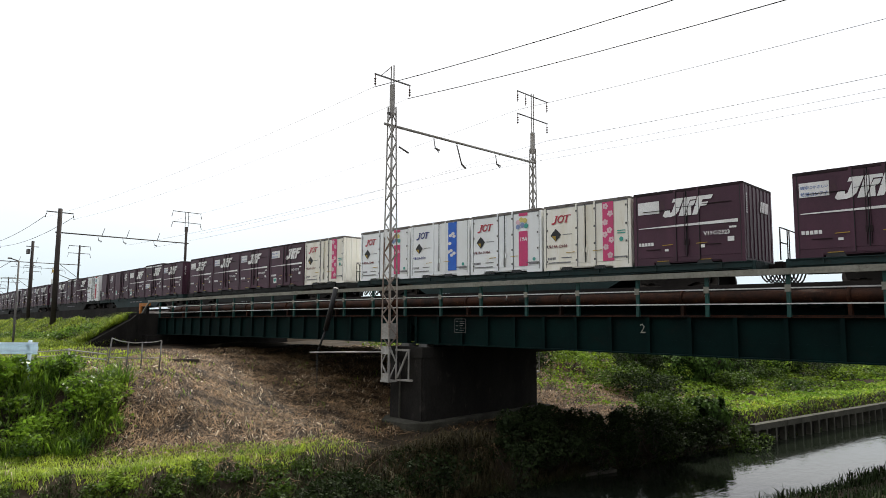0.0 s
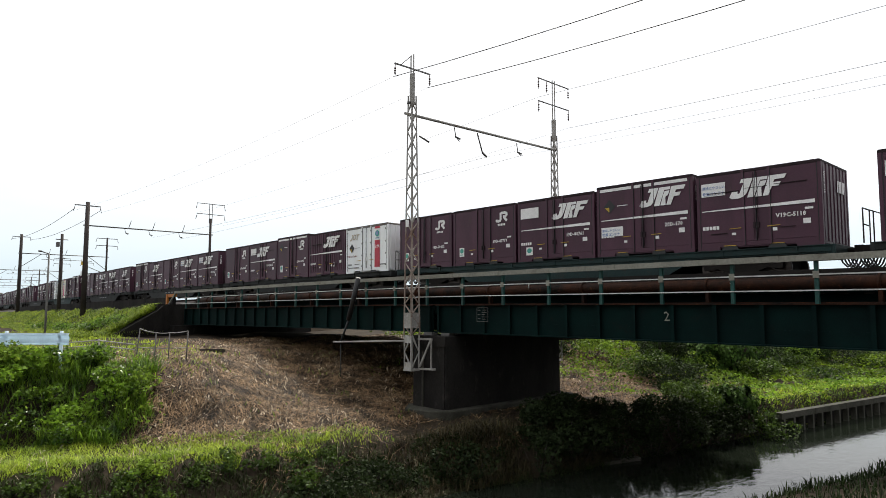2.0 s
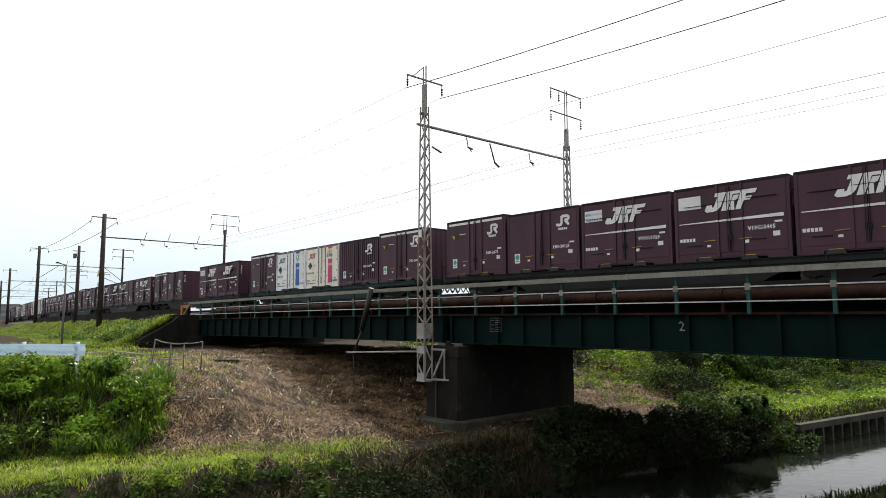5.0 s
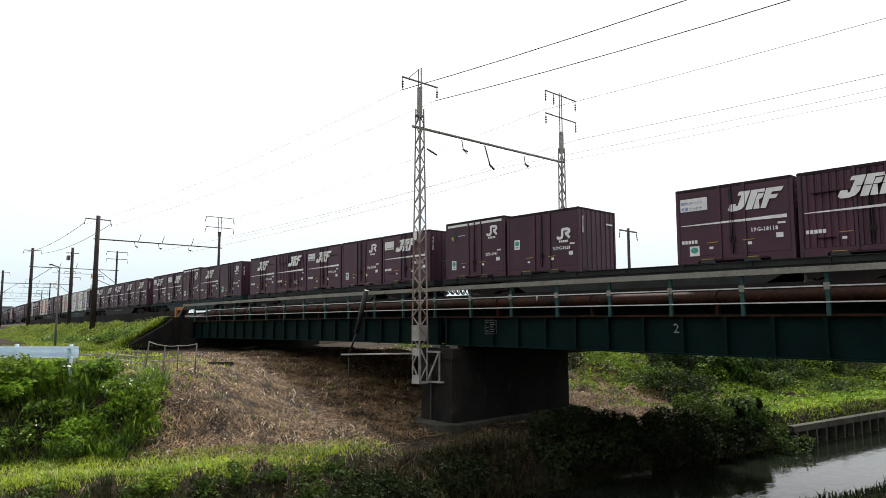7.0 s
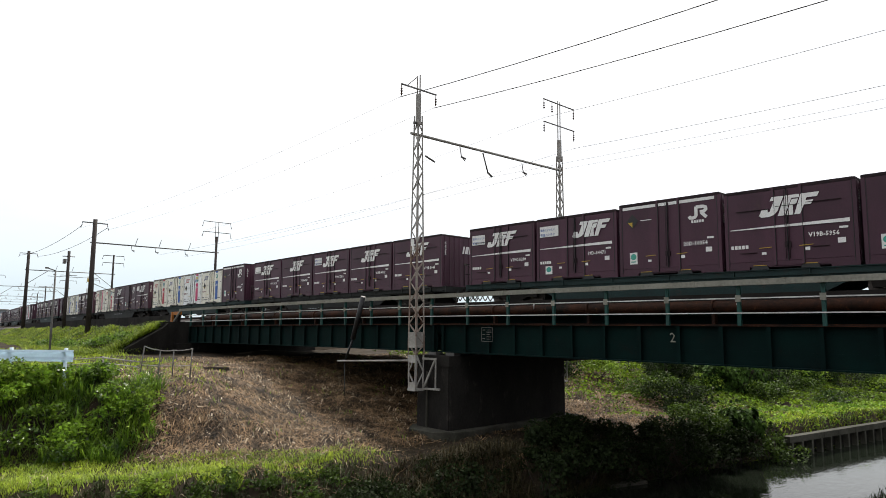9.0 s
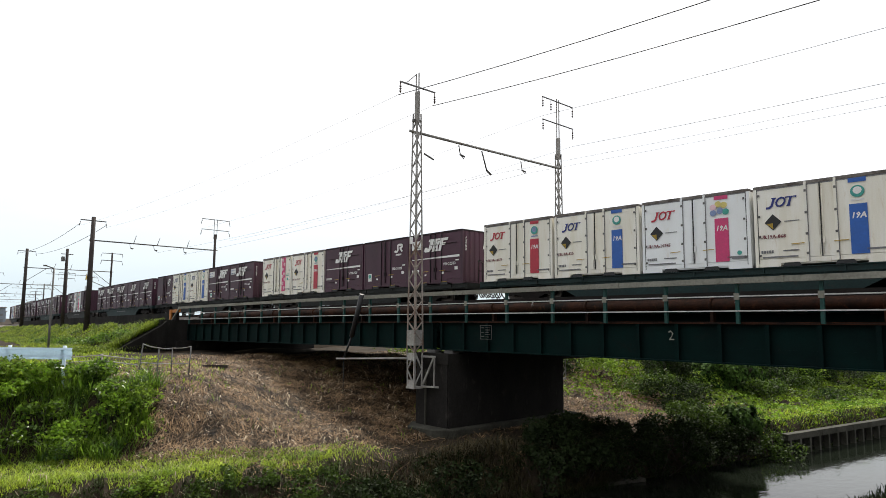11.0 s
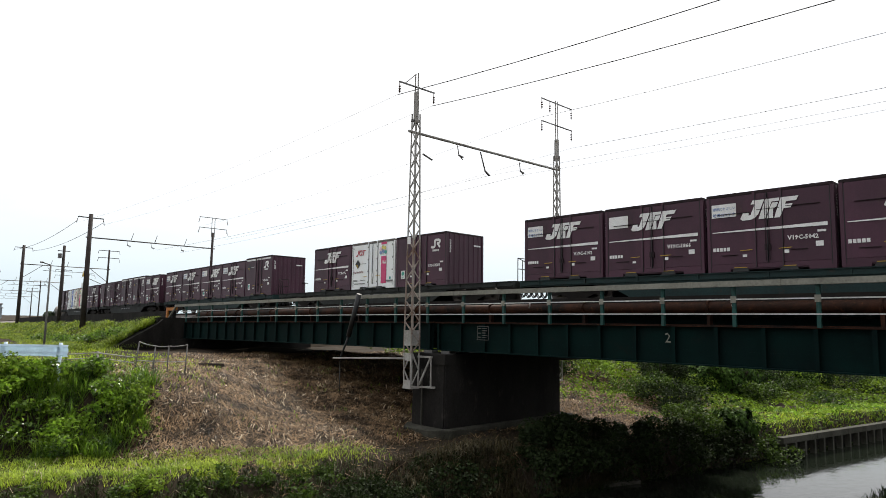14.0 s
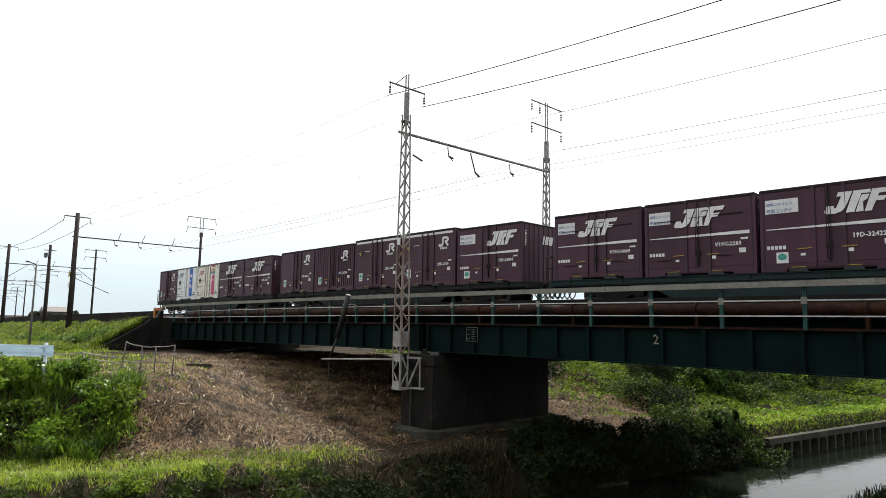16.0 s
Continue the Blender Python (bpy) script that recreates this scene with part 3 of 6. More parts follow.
def build_box(kind):
    """One container without its number; kind names its livery."""
    late = kind.endswith("19") or kind == "talls"
    kind = kind.replace("19", "")
    white = kind[0] == "j"
    h = 2.6 if kind in ("tall", "talls") else BOX_H
    ribbed = kind in ("ribs", "ribr", "ribv")
    words = {"plain": "maroon steel rail container with white slanted emblem and stripe",
             "slogan": "maroon rail container with white slogan panel, emblem and stripe",
             "panel": "maroon rail container with blank white panel, emblem and stripe",
             "ribs": "ribbed maroon rail container with white emblem and stripe",
             "ribv": "ribbed maroon rail container with wide white emblem and stripe",
             "ribr": "ribbed maroon rail container with small white emblem",
             "monov": "smooth maroon rail container with low-set white emblem and sticker",
             "mono": "plain maroon rail container with small white emblem and sticker",
             "tall": "taller maroon rail container with white top band and diamond",
             "talls": "taller maroon rail container with top band, emblem and stripe",
             "jpink": "white rail container with pink band and coloured dots",
             "jflower": "cream rust-streaked rail container with pink flower band",
             "jsky": "white rail container with blue sky and clouds band",
             "jblue": "cream rail container with dark blue lettered band",
             "jblue2": "white rail container with dark blue lettered band",
             "jred": "dirty white rail container with red lettered band",
             "jred2": "cream rust-stained rail container with red lettered band",
             "jcream": "cream soiled rail container with pink lettered band"}[kind]
    c = thing("rail_container", Matrix.Identity(4), words, "container", "containers on the train")
    paint = {"jpink": M_WHITEBOX, "jsky": M_WHITEBOX, "jblue2": M_WHITEBOX, "jred": M_WHITEBOX, "jflower": M_CREAM, "jblue": M_CREAM, "jred2": M_CREAM, "jcream": M_CREAM}.get(kind, M_MAROON)
    shell(c, paint, h, ribbed, white, kind == "jsky")
    o = 0.058 if ribbed else 0.012
    if kind in ("plain", "slogan", "panel", "ribs", "ribv", "talls"):
        bm = B()
        slanted_logo(bm, 0.51 if late else 0.47 if kind == "ribs" else 0.325, 0.125, 0.365, 0.24, h)
        for v in bm.verts:
            v.co.y = -BOX_W / 2 - o - 0.016
        part("emblem", bm, M_PRINT, c, "white slanted emblem")
        bm = B()
        flat(bm, ((0.05, 0.487), (0.50, 0.475), (0.95, 0.463), (0.95, 0.507), (0.50, 0.502), (0.05, 0.497)), h, o + 0.014)
        part("stripe", bm, M_PRINT, c, "white tapering stripe")
        bm = B()
        owner_bars(bm, 0.05, 0.69, 0.15, 0.045, h)
        tag_bars(bm, h)
        tagged(part("small_print", bm, M_PRINT, c), kind="stuff")
        if not late:
            for u0, u1, v in ((0.10, 0.37, 0.265), (0.42, 0.60, 0.245), (0.65, 0.90, 0.235), (0.12, 0.26, 0.79), (0.68, 0.80, 0.76)):
                bm = box(B(), -BOX_L / 2 + u0 * BOX_L, -BOX_L / 2 + u1 * BOX_L, -BOX_W / 2 - o - 0.022, -BOX_W / 2 + 0.03, h * (1 - v) - 0.008, h * (1 - v) + 0.008)
                part("panel_groove", bm, M_ROOF, c)
        bm = B()
        slanted_logo_end(bm, h)
        part("end_emblem", bm, M_PRINT, c)
    if kind in ("slogan", "panel", "talls"):
        bm = B()
        if kind == "talls":
            oblong(bm, 0.05, 0.29, 0.59, 0.72, h, 0.010)
        else:
            oblong(bm, 0.045, 0.295 if late else 0.255, 0.13, 0.30, h, 0.010)
        pan = part("slogan_panel", bm, M_PRINT, c, "white panel")
        if kind == "talls":
            letter("slogan", "\u74b0\u5883\u306b\u3084\u3055\u3057\u3044", 0.105, side(0.06, 0.65, h, 0.016), M_BLUEPRINT, pan)
            letter("slogan", "\u9244\u9053\u30b3\u30f3\u30c6\u30ca", 0.122, side(0.06, 0.71, h, 0.016), M_BLUEPRINT, pan)
        if kind == "slogan":
            letter("slogan", "\u74b0\u5883\u306b\u3084\u3055\u3057\u3044", 0.105, side(0.055, 0.205, h, 0.016), M_BLUEPRINT, pan)
            letter("slogan", "\u9244\u9053\u30b3\u30f3\u30c6\u30ca", 0.122, side(0.055, 0.285, h, 0.016), M_BLUEPRINT, pan)
    if late and kind != "talls":
        bm = oblong(B(), 0.12, 0.21, 0.77, 0.90, h)
        st = part("sticker", bm, M_PRINT, c, "white and teal sticker")
        bm = disc(B(), 0.165, 0.825, 0.034, 0.040, h)
        part("sticker_mark", bm, M_STICKER, st)
    if kind in ("mono", "monov", "tall", "ribr"):
        bm = B()
        curved_logo(bm, 0.71, {"mono": 0.135, "monov": 0.32}.get(kind, 0.15), 0.175, 0.155, h)
        for v in bm.verts:
            v.co.y -= o
        part("emblem", bm, M_PRINT, c, "white bent-band emblem")
        bm = B()
        owner_bars(bm, 0.735, 0.325 if kind != "monov" else 0.50, 0.12, 0.035, h)
        tag_bars(bm, h)
        tagged(part("small_print", bm, M_PRINT, c), kind="stuff")
        bm = B()
        sv = -0.26 if kind == "monov" else 0.0
        oblong(bm, 0.11, 0.19, 0.68 + sv, 0.84 + sv, h)
        st = part("sticker", bm, M_PRINT, c, "white and teal sticker")
        bm = B()
        disc(bm, 0.15, 0.74 + sv, 0.030, 0.042, h)
        oblong(bm, 0.125, 0.175, 0.80 + sv, 0.815 + sv, h, 0.016)
        part("sticker_mark", bm, M_STICKER, st)
        bm = B()
        bar(bm, (BOX_L / 2 + 0.03, -BOX_W / 2 + 1.75, h * 0.78), (BOX_L / 2 + 0.03, -BOX_W / 2 + 2.2, h * 0.78), 0.01, 0.07)
        part("end_emblem", bm, M_PRINT, c)
    if kind in ("tall", "talls"):
        bm = B()
        for u0, u1 in ((0.04, 0.39), (0.415, 0.495), (0.515, 0.60), (0.625, 0.95)):
            oblong(bm, u0, u1, 0.045, 0.085, h, 0.010)
        part("top_band", bm, M_PRINT, c, "white height warning band")
    if kind in ("tall", "talls") or white:
        u, v = (0.145, 0.25) if not white else (0.15, 0.46)
        if kind == "talls":
            v = 0.30
        bm = flat(B(), ((u - 0.065, v), (u, v - 0.10), (u + 0.065, v), (u, v + 0.10)), h, 0.013)
        dm = part("diamond", bm, M_BLACK, c, "black and yellow warning diamond")
        bm = flat(B(), ((u - 0.05, v + 0.012), (u, v + 0.012), (u, v + 0.085)), h, 0.018)
        part("diamond_mark", bm, M_YELLOW, dm)
        bm = oblong(B(), u + 0.085, u + 0.20, v - 0.005, v + 0.005, h, 0.014)
        part("small_print", bm, M_GREYPRINT if white else M_PRINT, c)
    if white:
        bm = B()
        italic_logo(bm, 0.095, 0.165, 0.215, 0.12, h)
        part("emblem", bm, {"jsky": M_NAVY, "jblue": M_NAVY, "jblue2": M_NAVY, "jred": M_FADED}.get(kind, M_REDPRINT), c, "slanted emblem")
        bm = B()
        owner_bars(bm, 0.05, 0.80, 0.10, 0.035, h)
        oblong(bm, 0.22, 0.34, 0.805, 0.82, h)
        oblong(bm, 0.06, 0.33, 0.875, 0.893, h)
        oblong(bm, 0.80, 0.96, 0.84, 0.86, h)
        tagged(part("small_print", bm, M_GREYPRINT, c), kind="stuff")
        bands = {"jpink": M_PINK, "jflower": M_PINK, "jsky": M_SKYBAND, "jblue": M_BLUEBAND, "jblue2": M_BLUEBAND, "jred": M_REDPRINT, "jred2": M_REDPRINT, "jcream": M_PINK}
        full = kind in ("jflower", "jsky")
        bm = B()
        b0, b1 = (0.70, 0.82) if kind != "jsky" else (0.66, 0.80)
        if full:
            oblong(bm, b0, b1, 0.045, 0.90, h)
        else:
            oblong(bm, b0, b1, 0.045, 0.095, h)
            oblong(bm, b0, b1, 0.34, 0.90, h)
        band = part("band", bm, bands[kind], c, "coloured vertical band")
        if kind == "jflower":
            for i, (u, v) in enumerate(((0.735, 0.11), (0.785, 0.22), (0.73, 0.34), (0.775, 0.46), (0.795, 0.60), (0.735, 0.70), (0.78, 0.82), (0.725, 0.52))):
                bm = B()
                for j in range(5):
                    a = 2 * math.pi * (j + 0.3 * i) / 5
                    disc(bm, u + 0.018 * math.cos(a), v + 0.027 * math.sin(a), 0.014, 0.021, h, 0.018, 8)
                part("flower", bm, M_PINKPALE, band, "pale pink blossom")
            mark = part("round_mark", disc(B(), 0.90, 0.60, 0.022, 0.034, h), M_STICKER, c, "small teal round mark")
            part("mark_print", oblong(oblong(B(), 0.855, 0.945, 0.47, 0.485, h), 0.855, 0.945, 0.505, 0.52, h), M_STICKER, mark)
        if kind == "jsky":
            bm = B()
            for u, v in ((0.70, 0.28), (0.74, 0.25), (0.76, 0.30), (0.71, 0.55), (0.67, 0.57), (0.76, 0.60), (0.72, 0.63), (0.69, 0.42)):
                disc(bm, u, v, 0.028, 0.03, h, 0.018, 10)
            part("cloud", bm, M_PRINT, band, "white painted clouds")
        if kind in ("jpink", "jcream"):
            for u, v, mm in ((0.69, 0.19, M_PINKPALE), (0.735, 0.155, M_DOTYELLOW), (0.785, 0.17, M_DOTYELLOW), (0.75, 0.245, M_BLUEPRINT), (0.69, 0.265, M_BLUEPRINT), (0.80, 0.26, M_STICKER)):
                bm = disc(B(), u, v, 0.029, 0.040, h, 0.014 + 0.0015 * (u * 100 % 5))
                part("dot", bm, mm, band)
        if kind in ("jblue", "jblue2", "jred", "jred2"):
            bm = disc(B(), 0.76, 0.20, 0.048, 0.068, h)
            gl = part("globe_mark", bm, M_STICKER, band, "teal globe mark")
            bm = disc(B(), 0.76, 0.19, 0.030, 0.042, h, 0.020)
            oblong(bm, 0.715, 0.805, 0.285, 0.305, h)
            part("globe_land", bm, M_PRINT if kind not in ("jred", "jred2") else M_BLUEPRINT, gl)
        if kind in ("jpink", "jcream", "jsky"):
            mark = part("round_mark", disc(B(), 0.905, 0.80, 0.020, 0.028, h), M_STICKER, c, "small teal round mark")
            part("mark_plate", oblong(B(), 0.84, 0.965, 0.845, 0.875, h, 0.018), M_GREYPRINT, mark)
        if not full:
            letter("band_number", "19A", 0.23, side(b0 + 0.008, 0.50, h, 0.018), M_PRINT, band, 0.2)
    return c


M_MARK_W = [mat("dark_red_number_print", (0.22, 0.06, 0.07), None, 0.6, bump=0.0), M_NAVY]


def number_box(c, kind, mark):
    """The number that sets one container apart."""
    white = kind[0] == "j"
    h = 2.6 if kind in ("tall", "talls") else BOX_H
    o = 0.058 if kind in ("ribs", "ribr", "ribv") else 0.012
    if white:
        letter("number", mark, 0.155, side(0.045, 0.655, h, 0.016), M_MARK_W[0 if kind != "jsky" else 1], c)
    elif kind == "ribs" and mark.startswith("19G"):
        letter("number", "19G", 0.14, side(0.73, 0.72, h, 0.075), M_PRINT, c, 0, Matrix.Rotation(radians(90), 4, "Y"))
    else:
        letter("number", mark, 0.18, side(0.965 - 0.034 * len(mark), 0.645, h, o + 0.018), M_PRINT, c)
    if not white:
        letter("end_number", mark, 0.14, Vector((BOX_L / 2 + 0.012, -BOX_W / 2 + 0.16, h * 0.86)), M_PRINT, c, 0,
               Matrix.Rotation(radians(90), 4, "Z") @ Matrix.Rotation(radians(90), 4, "Y"))


def slanted_logo_end(bm, h):
    """The small emblem on the front end."""
    x = BOX_L / 2 + 0.026
    y0, z0 = 1.30 - BOX_W / 2, h * 0.66
    for a, b in ((0.0, 0.14), (0.22, 0.50), (0.56, 0.90)):
        f = bm.faces.new([bm.verts.new((x, y0 + 0.75 * u, z0 + w)) for u, w in ((a, 0), (b, 0), (b + 0.12, 0.36), (a + 0.12, 0.36))])
        f.normal_update()
        if f.normal.x < 0:
            f.normal_flip()
    return bm


def build_wagon(green):
    """A flat wagon for five containers; its origin is on the rails at its middle."""
    w = thing("flat_wagon", Matrix.Identity(4), ("dark teal" if green else "grey") + " steel container flat wagon with fish-belly sills, on the track", "railway wagon", "wagons of the train")
    p = M_SILLGREEN if green else M_SILL
    for s in (-1, 1):
        y = s * 1.16
        bm = prism(B(), [(-9.7, 0.98), (9.7, 0.98), (9.7, 0.74), (5.7, 0.74), (4.7, 0.24), (-4.7, 0.24), (-5.7, 0.74), (-9.7, 0.74)], y - 0.05, y + 0.05)
        for z in (0.975, 0.80):
            box(bm, -9.7, 9.7, min(y, y + s * 0.10), max(y, y + s * 0.10), z - 0.012, z + 0.012)
        sill = part("side_sill", bm, p, w)
        bm = B()
        for i in range(9):
            x = -8.8 + i * 2.2
            box(bm, x - 0.02, x + 0.02, min(y, y + s * 0.09), max(y, y + s * 0.09), 0.81, 0.962)
        tagged(part("sill_ribbing", bm, p, sill), kind="stuff")
        bm = B()
        for i in range(4):
            x = -1.4 + i * 0.75
            box(bm, x, x + 0.5, y + s * 0.052, y + s * 0.056, 0.62, 0.70)
        part("marking", bm, M_GREYPRINT, sill, "illegible faded marking")
    bm = box(B(), -9.6, 9.6, -0.22, 0.22, 0.60, 0.93)
    for i in range(13):
        x = -9.3 + i * 1.55
        box(bm, x - 0.06, x + 0.06, -1.1, 1.1, 0.80, 0.95)
    part("centre_frame", bm, M_BOGIE, w)
    for s in (-1, 1):
        bm = box(B(), s * 9.62, s * 9.80, -1.2, 1.2, 0.72, 0.99) if s > 0 else box(B(), -9.80, -9.62, -1.2, 1.2, 0.72, 0.99)
        part("end_beam", bm, p, w)
        bm = rod(B(), (s * 9.8, 0, 0.85), (s * 10.2, 0, 0.85), 0.09)
        box(bm, min(s * 10.0, s * 10.22), max(s * 10.0, s * 10.22), -0.17, 0.17, 0.70, 1.0)
        part("coupler", bm, M_BOGIE, w)
        bm = B()
        for k in range(5):
            y = -0.8 + 0.35 * k
            pts = [(s * (9.75 + 0.46 * t), y, 0.75 - 0.42 * math.sin(math.pi * t)) for t in (0, 0.25, 0.5, 0.75, 1)]
            for a, b in zip(pts, pts[1:]):
                rod(bm, a, b, 0.025, seg=5)
        tagged(part("hose_bundle", bm, M_BLACK, w), kind="stuff")
    guard = part("step_rail", rod(B(), (-9.95, -1.16, 0.98), (-9.95, -1.16, 1.95), 0.02, seg=6), M_BOGIE, w)
    for p, q in (((-9.70, -1.16, 0.98), (-9.70, -1.16, 1.84)), ((-9.45, -1.16, 0.98), (-9.45, -1.16, 1.72)), ((-9.95, -0.5, 0.98), (-9.95, -0.5, 1.95)),
                 ((-9.95, -1.16, 1.50), (-9.95, -0.5, 1.50)), ((-9.95, -1.16, 1.95), (-9.95, -0.5, 1.95)), ((-9.95, -1.16, 1.95), (-9.45, -1.16, 1.72))):
        part("rail_bar", rod(B(), p, q, 0.018, seg=6), M_BOGIE, guard)
    bm = rod(B(), (-9.72, 0.6, 0.98), (-9.72, 0.6, 1.75), 0.02, seg=6)
    rod(bm, (-9.72, 0.6, 1.75), (-9.72, 0.6, 1.79), 0.2, seg=12)
    part("brake_wheel", bm, M_BOGIE, w)
    part("brake_box", box(B(), -1.9, -0.7, -0.95, -0.35, 0.30, 0.62), M_BOGIE, w)
    part("air_tank", rod(B(), (0.4, -0.7, 0.45), (1.7, -0.7, 0.45), 0.18, seg=10), M_BOGIE, w)
    part("air_tank", rod(B(), (2.4, 0.6, 0.45), (3.3, 0.6, 0.45), 0.18, seg=10), M_BOGIE, w)
    for bx in (-7.1, 7.1):
        bm = prism(B(), [(bx - 1.25, 0.58), (bx - 0.5, 0.60), (bx - 0.35, 0.74), (bx + 0.35, 0.74), (bx + 0.5, 0.60), (bx + 1.25, 0.58), (bx + 1.2, 0.36), (bx + 0.75, 0.40), (bx + 0.3, 0.22), (bx - 0.3, 0.22), (bx - 0.75, 0.40), (bx - 1.2, 0.36)], -1.02, -0.88)
        prism(bm, [(bx - 1.25, 0.58), (bx - 0.5, 0.60), (bx - 0.35, 0.74), (bx + 0.35, 0.74), (bx + 0.5, 0.60), (bx + 1.25, 0.58), (bx + 1.2, 0.36), (bx + 0.75, 0.40), (bx + 0.3, 0.22), (bx - 0.3, 0.22), (bx - 0.75, 0.40), (bx - 1.2, 0.36)], 0.88, 1.02)
        box(bm, bx - 0.22, bx + 0.22, -0.95, 0.95, 0.40, 0.78)
        box(bm, bx - 1.2, bx + 1.2, -0.62, 0.62, 0.30, 0.72)
        bogie = part("bogie", bm, M_BOGIE, w)
        for dx in (-0.95, 0.95):
            bm = rod(B(), (bx + dx, -0.80, 0.43), (bx + dx, -0.67, 0.43), 0.43, seg=20)
            rod(bm, (bx + dx, 0.67, 0.43), (bx + dx, 0.80, 0.43), 0.43, seg=20)
            rod(bm, (bx + dx, -1.0, 0.43), (bx + dx, 1.0, 0.43), 0.08, seg=8)
            part("wheelset", bm, M_WHEEL, bogie)
    return w


# wagons from the head of the train to its tail; in each the loads from the rear slot to the front one
CONSIST = [
    (1, [("slogan", "V19C-2507"), None, None, None, None]),
    (1, [("jpink", "UR19A-10944"), ("jsky", "UR19A-3234"), ("jpink", "UR19A-10984"), ("jflower", "UR19A-12044"), ("panel", "V19C-2923")]),
    (0, [("panel", "V19C-3252"), ("slogan", "V19C-5068"), ("slogan", "V19C-5999"), ("slogan19", "19D-35292"), ("jflower", "UR19A-12157")]),
    (1, [("mono", "19D-50413"), ("mono", "19D-47777"), ("panel19", "19D-80761"), ("talls", "20D-170"), ("slogan", "V19C-5118")]),
    (0, [("mono", "19D-45488"), ("panel", "V19C-4345"), ("tall", "20G-11890"), ("ribs", "19G-16269"), ("jred", "UR19A-10431")]),
    (0, [("tall", "20D-3470"), ("plain", "V19B-3310"), ("mono", "19D-49559"), ("slogan", "V19C-5380"), ("slogan", "V19C-5326")]),
    (0, [("tall", "20D-2475"), ("mono", "19D-38120"), ("slogan", "V19C-1920"), ("panel", "V19C-3405"), ("plain", "V19B-2381")]),
    (1, [("tall", "20D-7104"), ("jblue2", "UR19A-768"), ("jcream", "UR19A-11221"), ("ribr", "19G-15870"), ("tall", "20D-6048")]),
    (0, [("tall", "20D-1941"), ("monov", "V19C-9328"), None, ("slogan19", "19G-18118"), ("ribv", "V19B-5167")]),
    (0, [("plain", "V19B-10090"), ("ribs", "19G-16552"), ("slogan", "V19C-2104"), ("mono", "19G-21264"), ("panel", "V19C-4172")]),
    (1, [("slogan", "V19C-5280"), ("slogan19", "19D-34471"), ("tall", "20D-10354"), ("plain", "V19B-5956"), ("mono", "19D-19075")]),
    (0, [("panel", "V19C-4014"), ("plain", "V19B-6250"), ("slogan", "V19C-2811"), ("plain", "V19B-4102"), ("plain", "V19B-5044")]),
    (1, [("jred2", "UR19A-10179"), ("jblue", "UR19A-820"), ("jpink", "UR19A-10745"), ("jblue", "UR19A-868"), ("tall", "20D-4120")]),
    (0, [("jflower", "UR19A-12255"), ("jred2", "UR19A-10170"), ("plain", "V19B-6423"), ("mono", "19D-31038"), ("panel", "V19C-2533")]),
    (0, [("mono", "19D-45875"), ("jblue", "UR19A-835"), ("jblue", "UR19A-962"), ("slogan19", "19G-18374"), ("slogan", "V19C-4690")]),
    (1, [("slogan", "V19C-6102"), ("panel", "V19C-1866"), ("slogan", "V19C-5042"), ("plain", "V19B-5432"), ("plain", "V19B-5684")]),
    (0, [None, ("plain", "V19B-276"), ("jpink", "UR19A-10902"), ("mono", "19D-50288"), None]),
    (1, [("slogan", "V19C-4809"), ("slogan", "V19C-2283"), ("slogan19", "19D-32422"), ("slogan", "V19C-8008"), ("tall", "20D-5455")]),
    (0, [("mono", "19D-44017"), ("ribr", "19G-15204"), ("tall", "20D-3029"), ("tall", "20D-2610"), ("slogan19", "19D-33800")]),
    (0, [("mono", "19D-47033"), ("jsky", "UR19A-3190"), ("jcream", "UR19A-11340"), ("plain", "V19B-3920"), ("plain", "V19B-4417")]),
]
RIDERS = []            # everything that rides: the object, its place along the train, its height over the rails


def build_train():
    wagons = {}
    boxes = {}
    left = {}
    for green, loads in CONSIST:
        for load in loads:
            if load:
                left[load[0]] = left.get(load[0], 0) + 1
    for k, (green, loads) in enumerate(CONSIST):
        mid = FRONTS[k] - 2 * SLOT - BOX_L / 2
        if green not in wagons:
            w = wagons[green] = build_wagon(green)
        else:
            w = copy_thing(wagons[green], Matrix.Identity(4))
        RIDERS.append((w, mid, 0.0))
        for i, load in enumerate(loads):
            if not load:
                continue
            kind, mark = load
            if kind not in boxes:
                boxes[kind] = build_box(kind)
            left[kind] -= 1
            c = copy_thing(boxes[kind], Matrix.Identity(4)) if left[kind] else boxes[kind]
            RIDERS.append((c, mid + (i - 2) * SLOT, 1.0))
            number_box(c, kind, mark)


build_train()

# ---- ground, river and embankments ----
WATER_Z = -6.0
NEAR_Y, FAR_Y = 18.8, 28.6            # the bridge's two edges
PIER_X, ABUT_X = -20.55, -48.7


def sm(a, b, v):
    t = np.clip((np.asarray(v, float) - a) / (b - a), 0, 1)
    return t * t * (3 - 2 * t)


def bank_x(y):
    return -17.6 + 0.17 * np.clip(y, -80, 160)


def np_rail(x):
    q = np.asarray(x, float) + 25
    p = np.minimum(q, 37.0) - 5
    return FLOOR_Z - 1.0 + 0.0009 * q - 0.014 * (np.sqrt(q * q + 225) - q) / 2 - 0.0026 * (p + np.sqrt(p * p + 36))


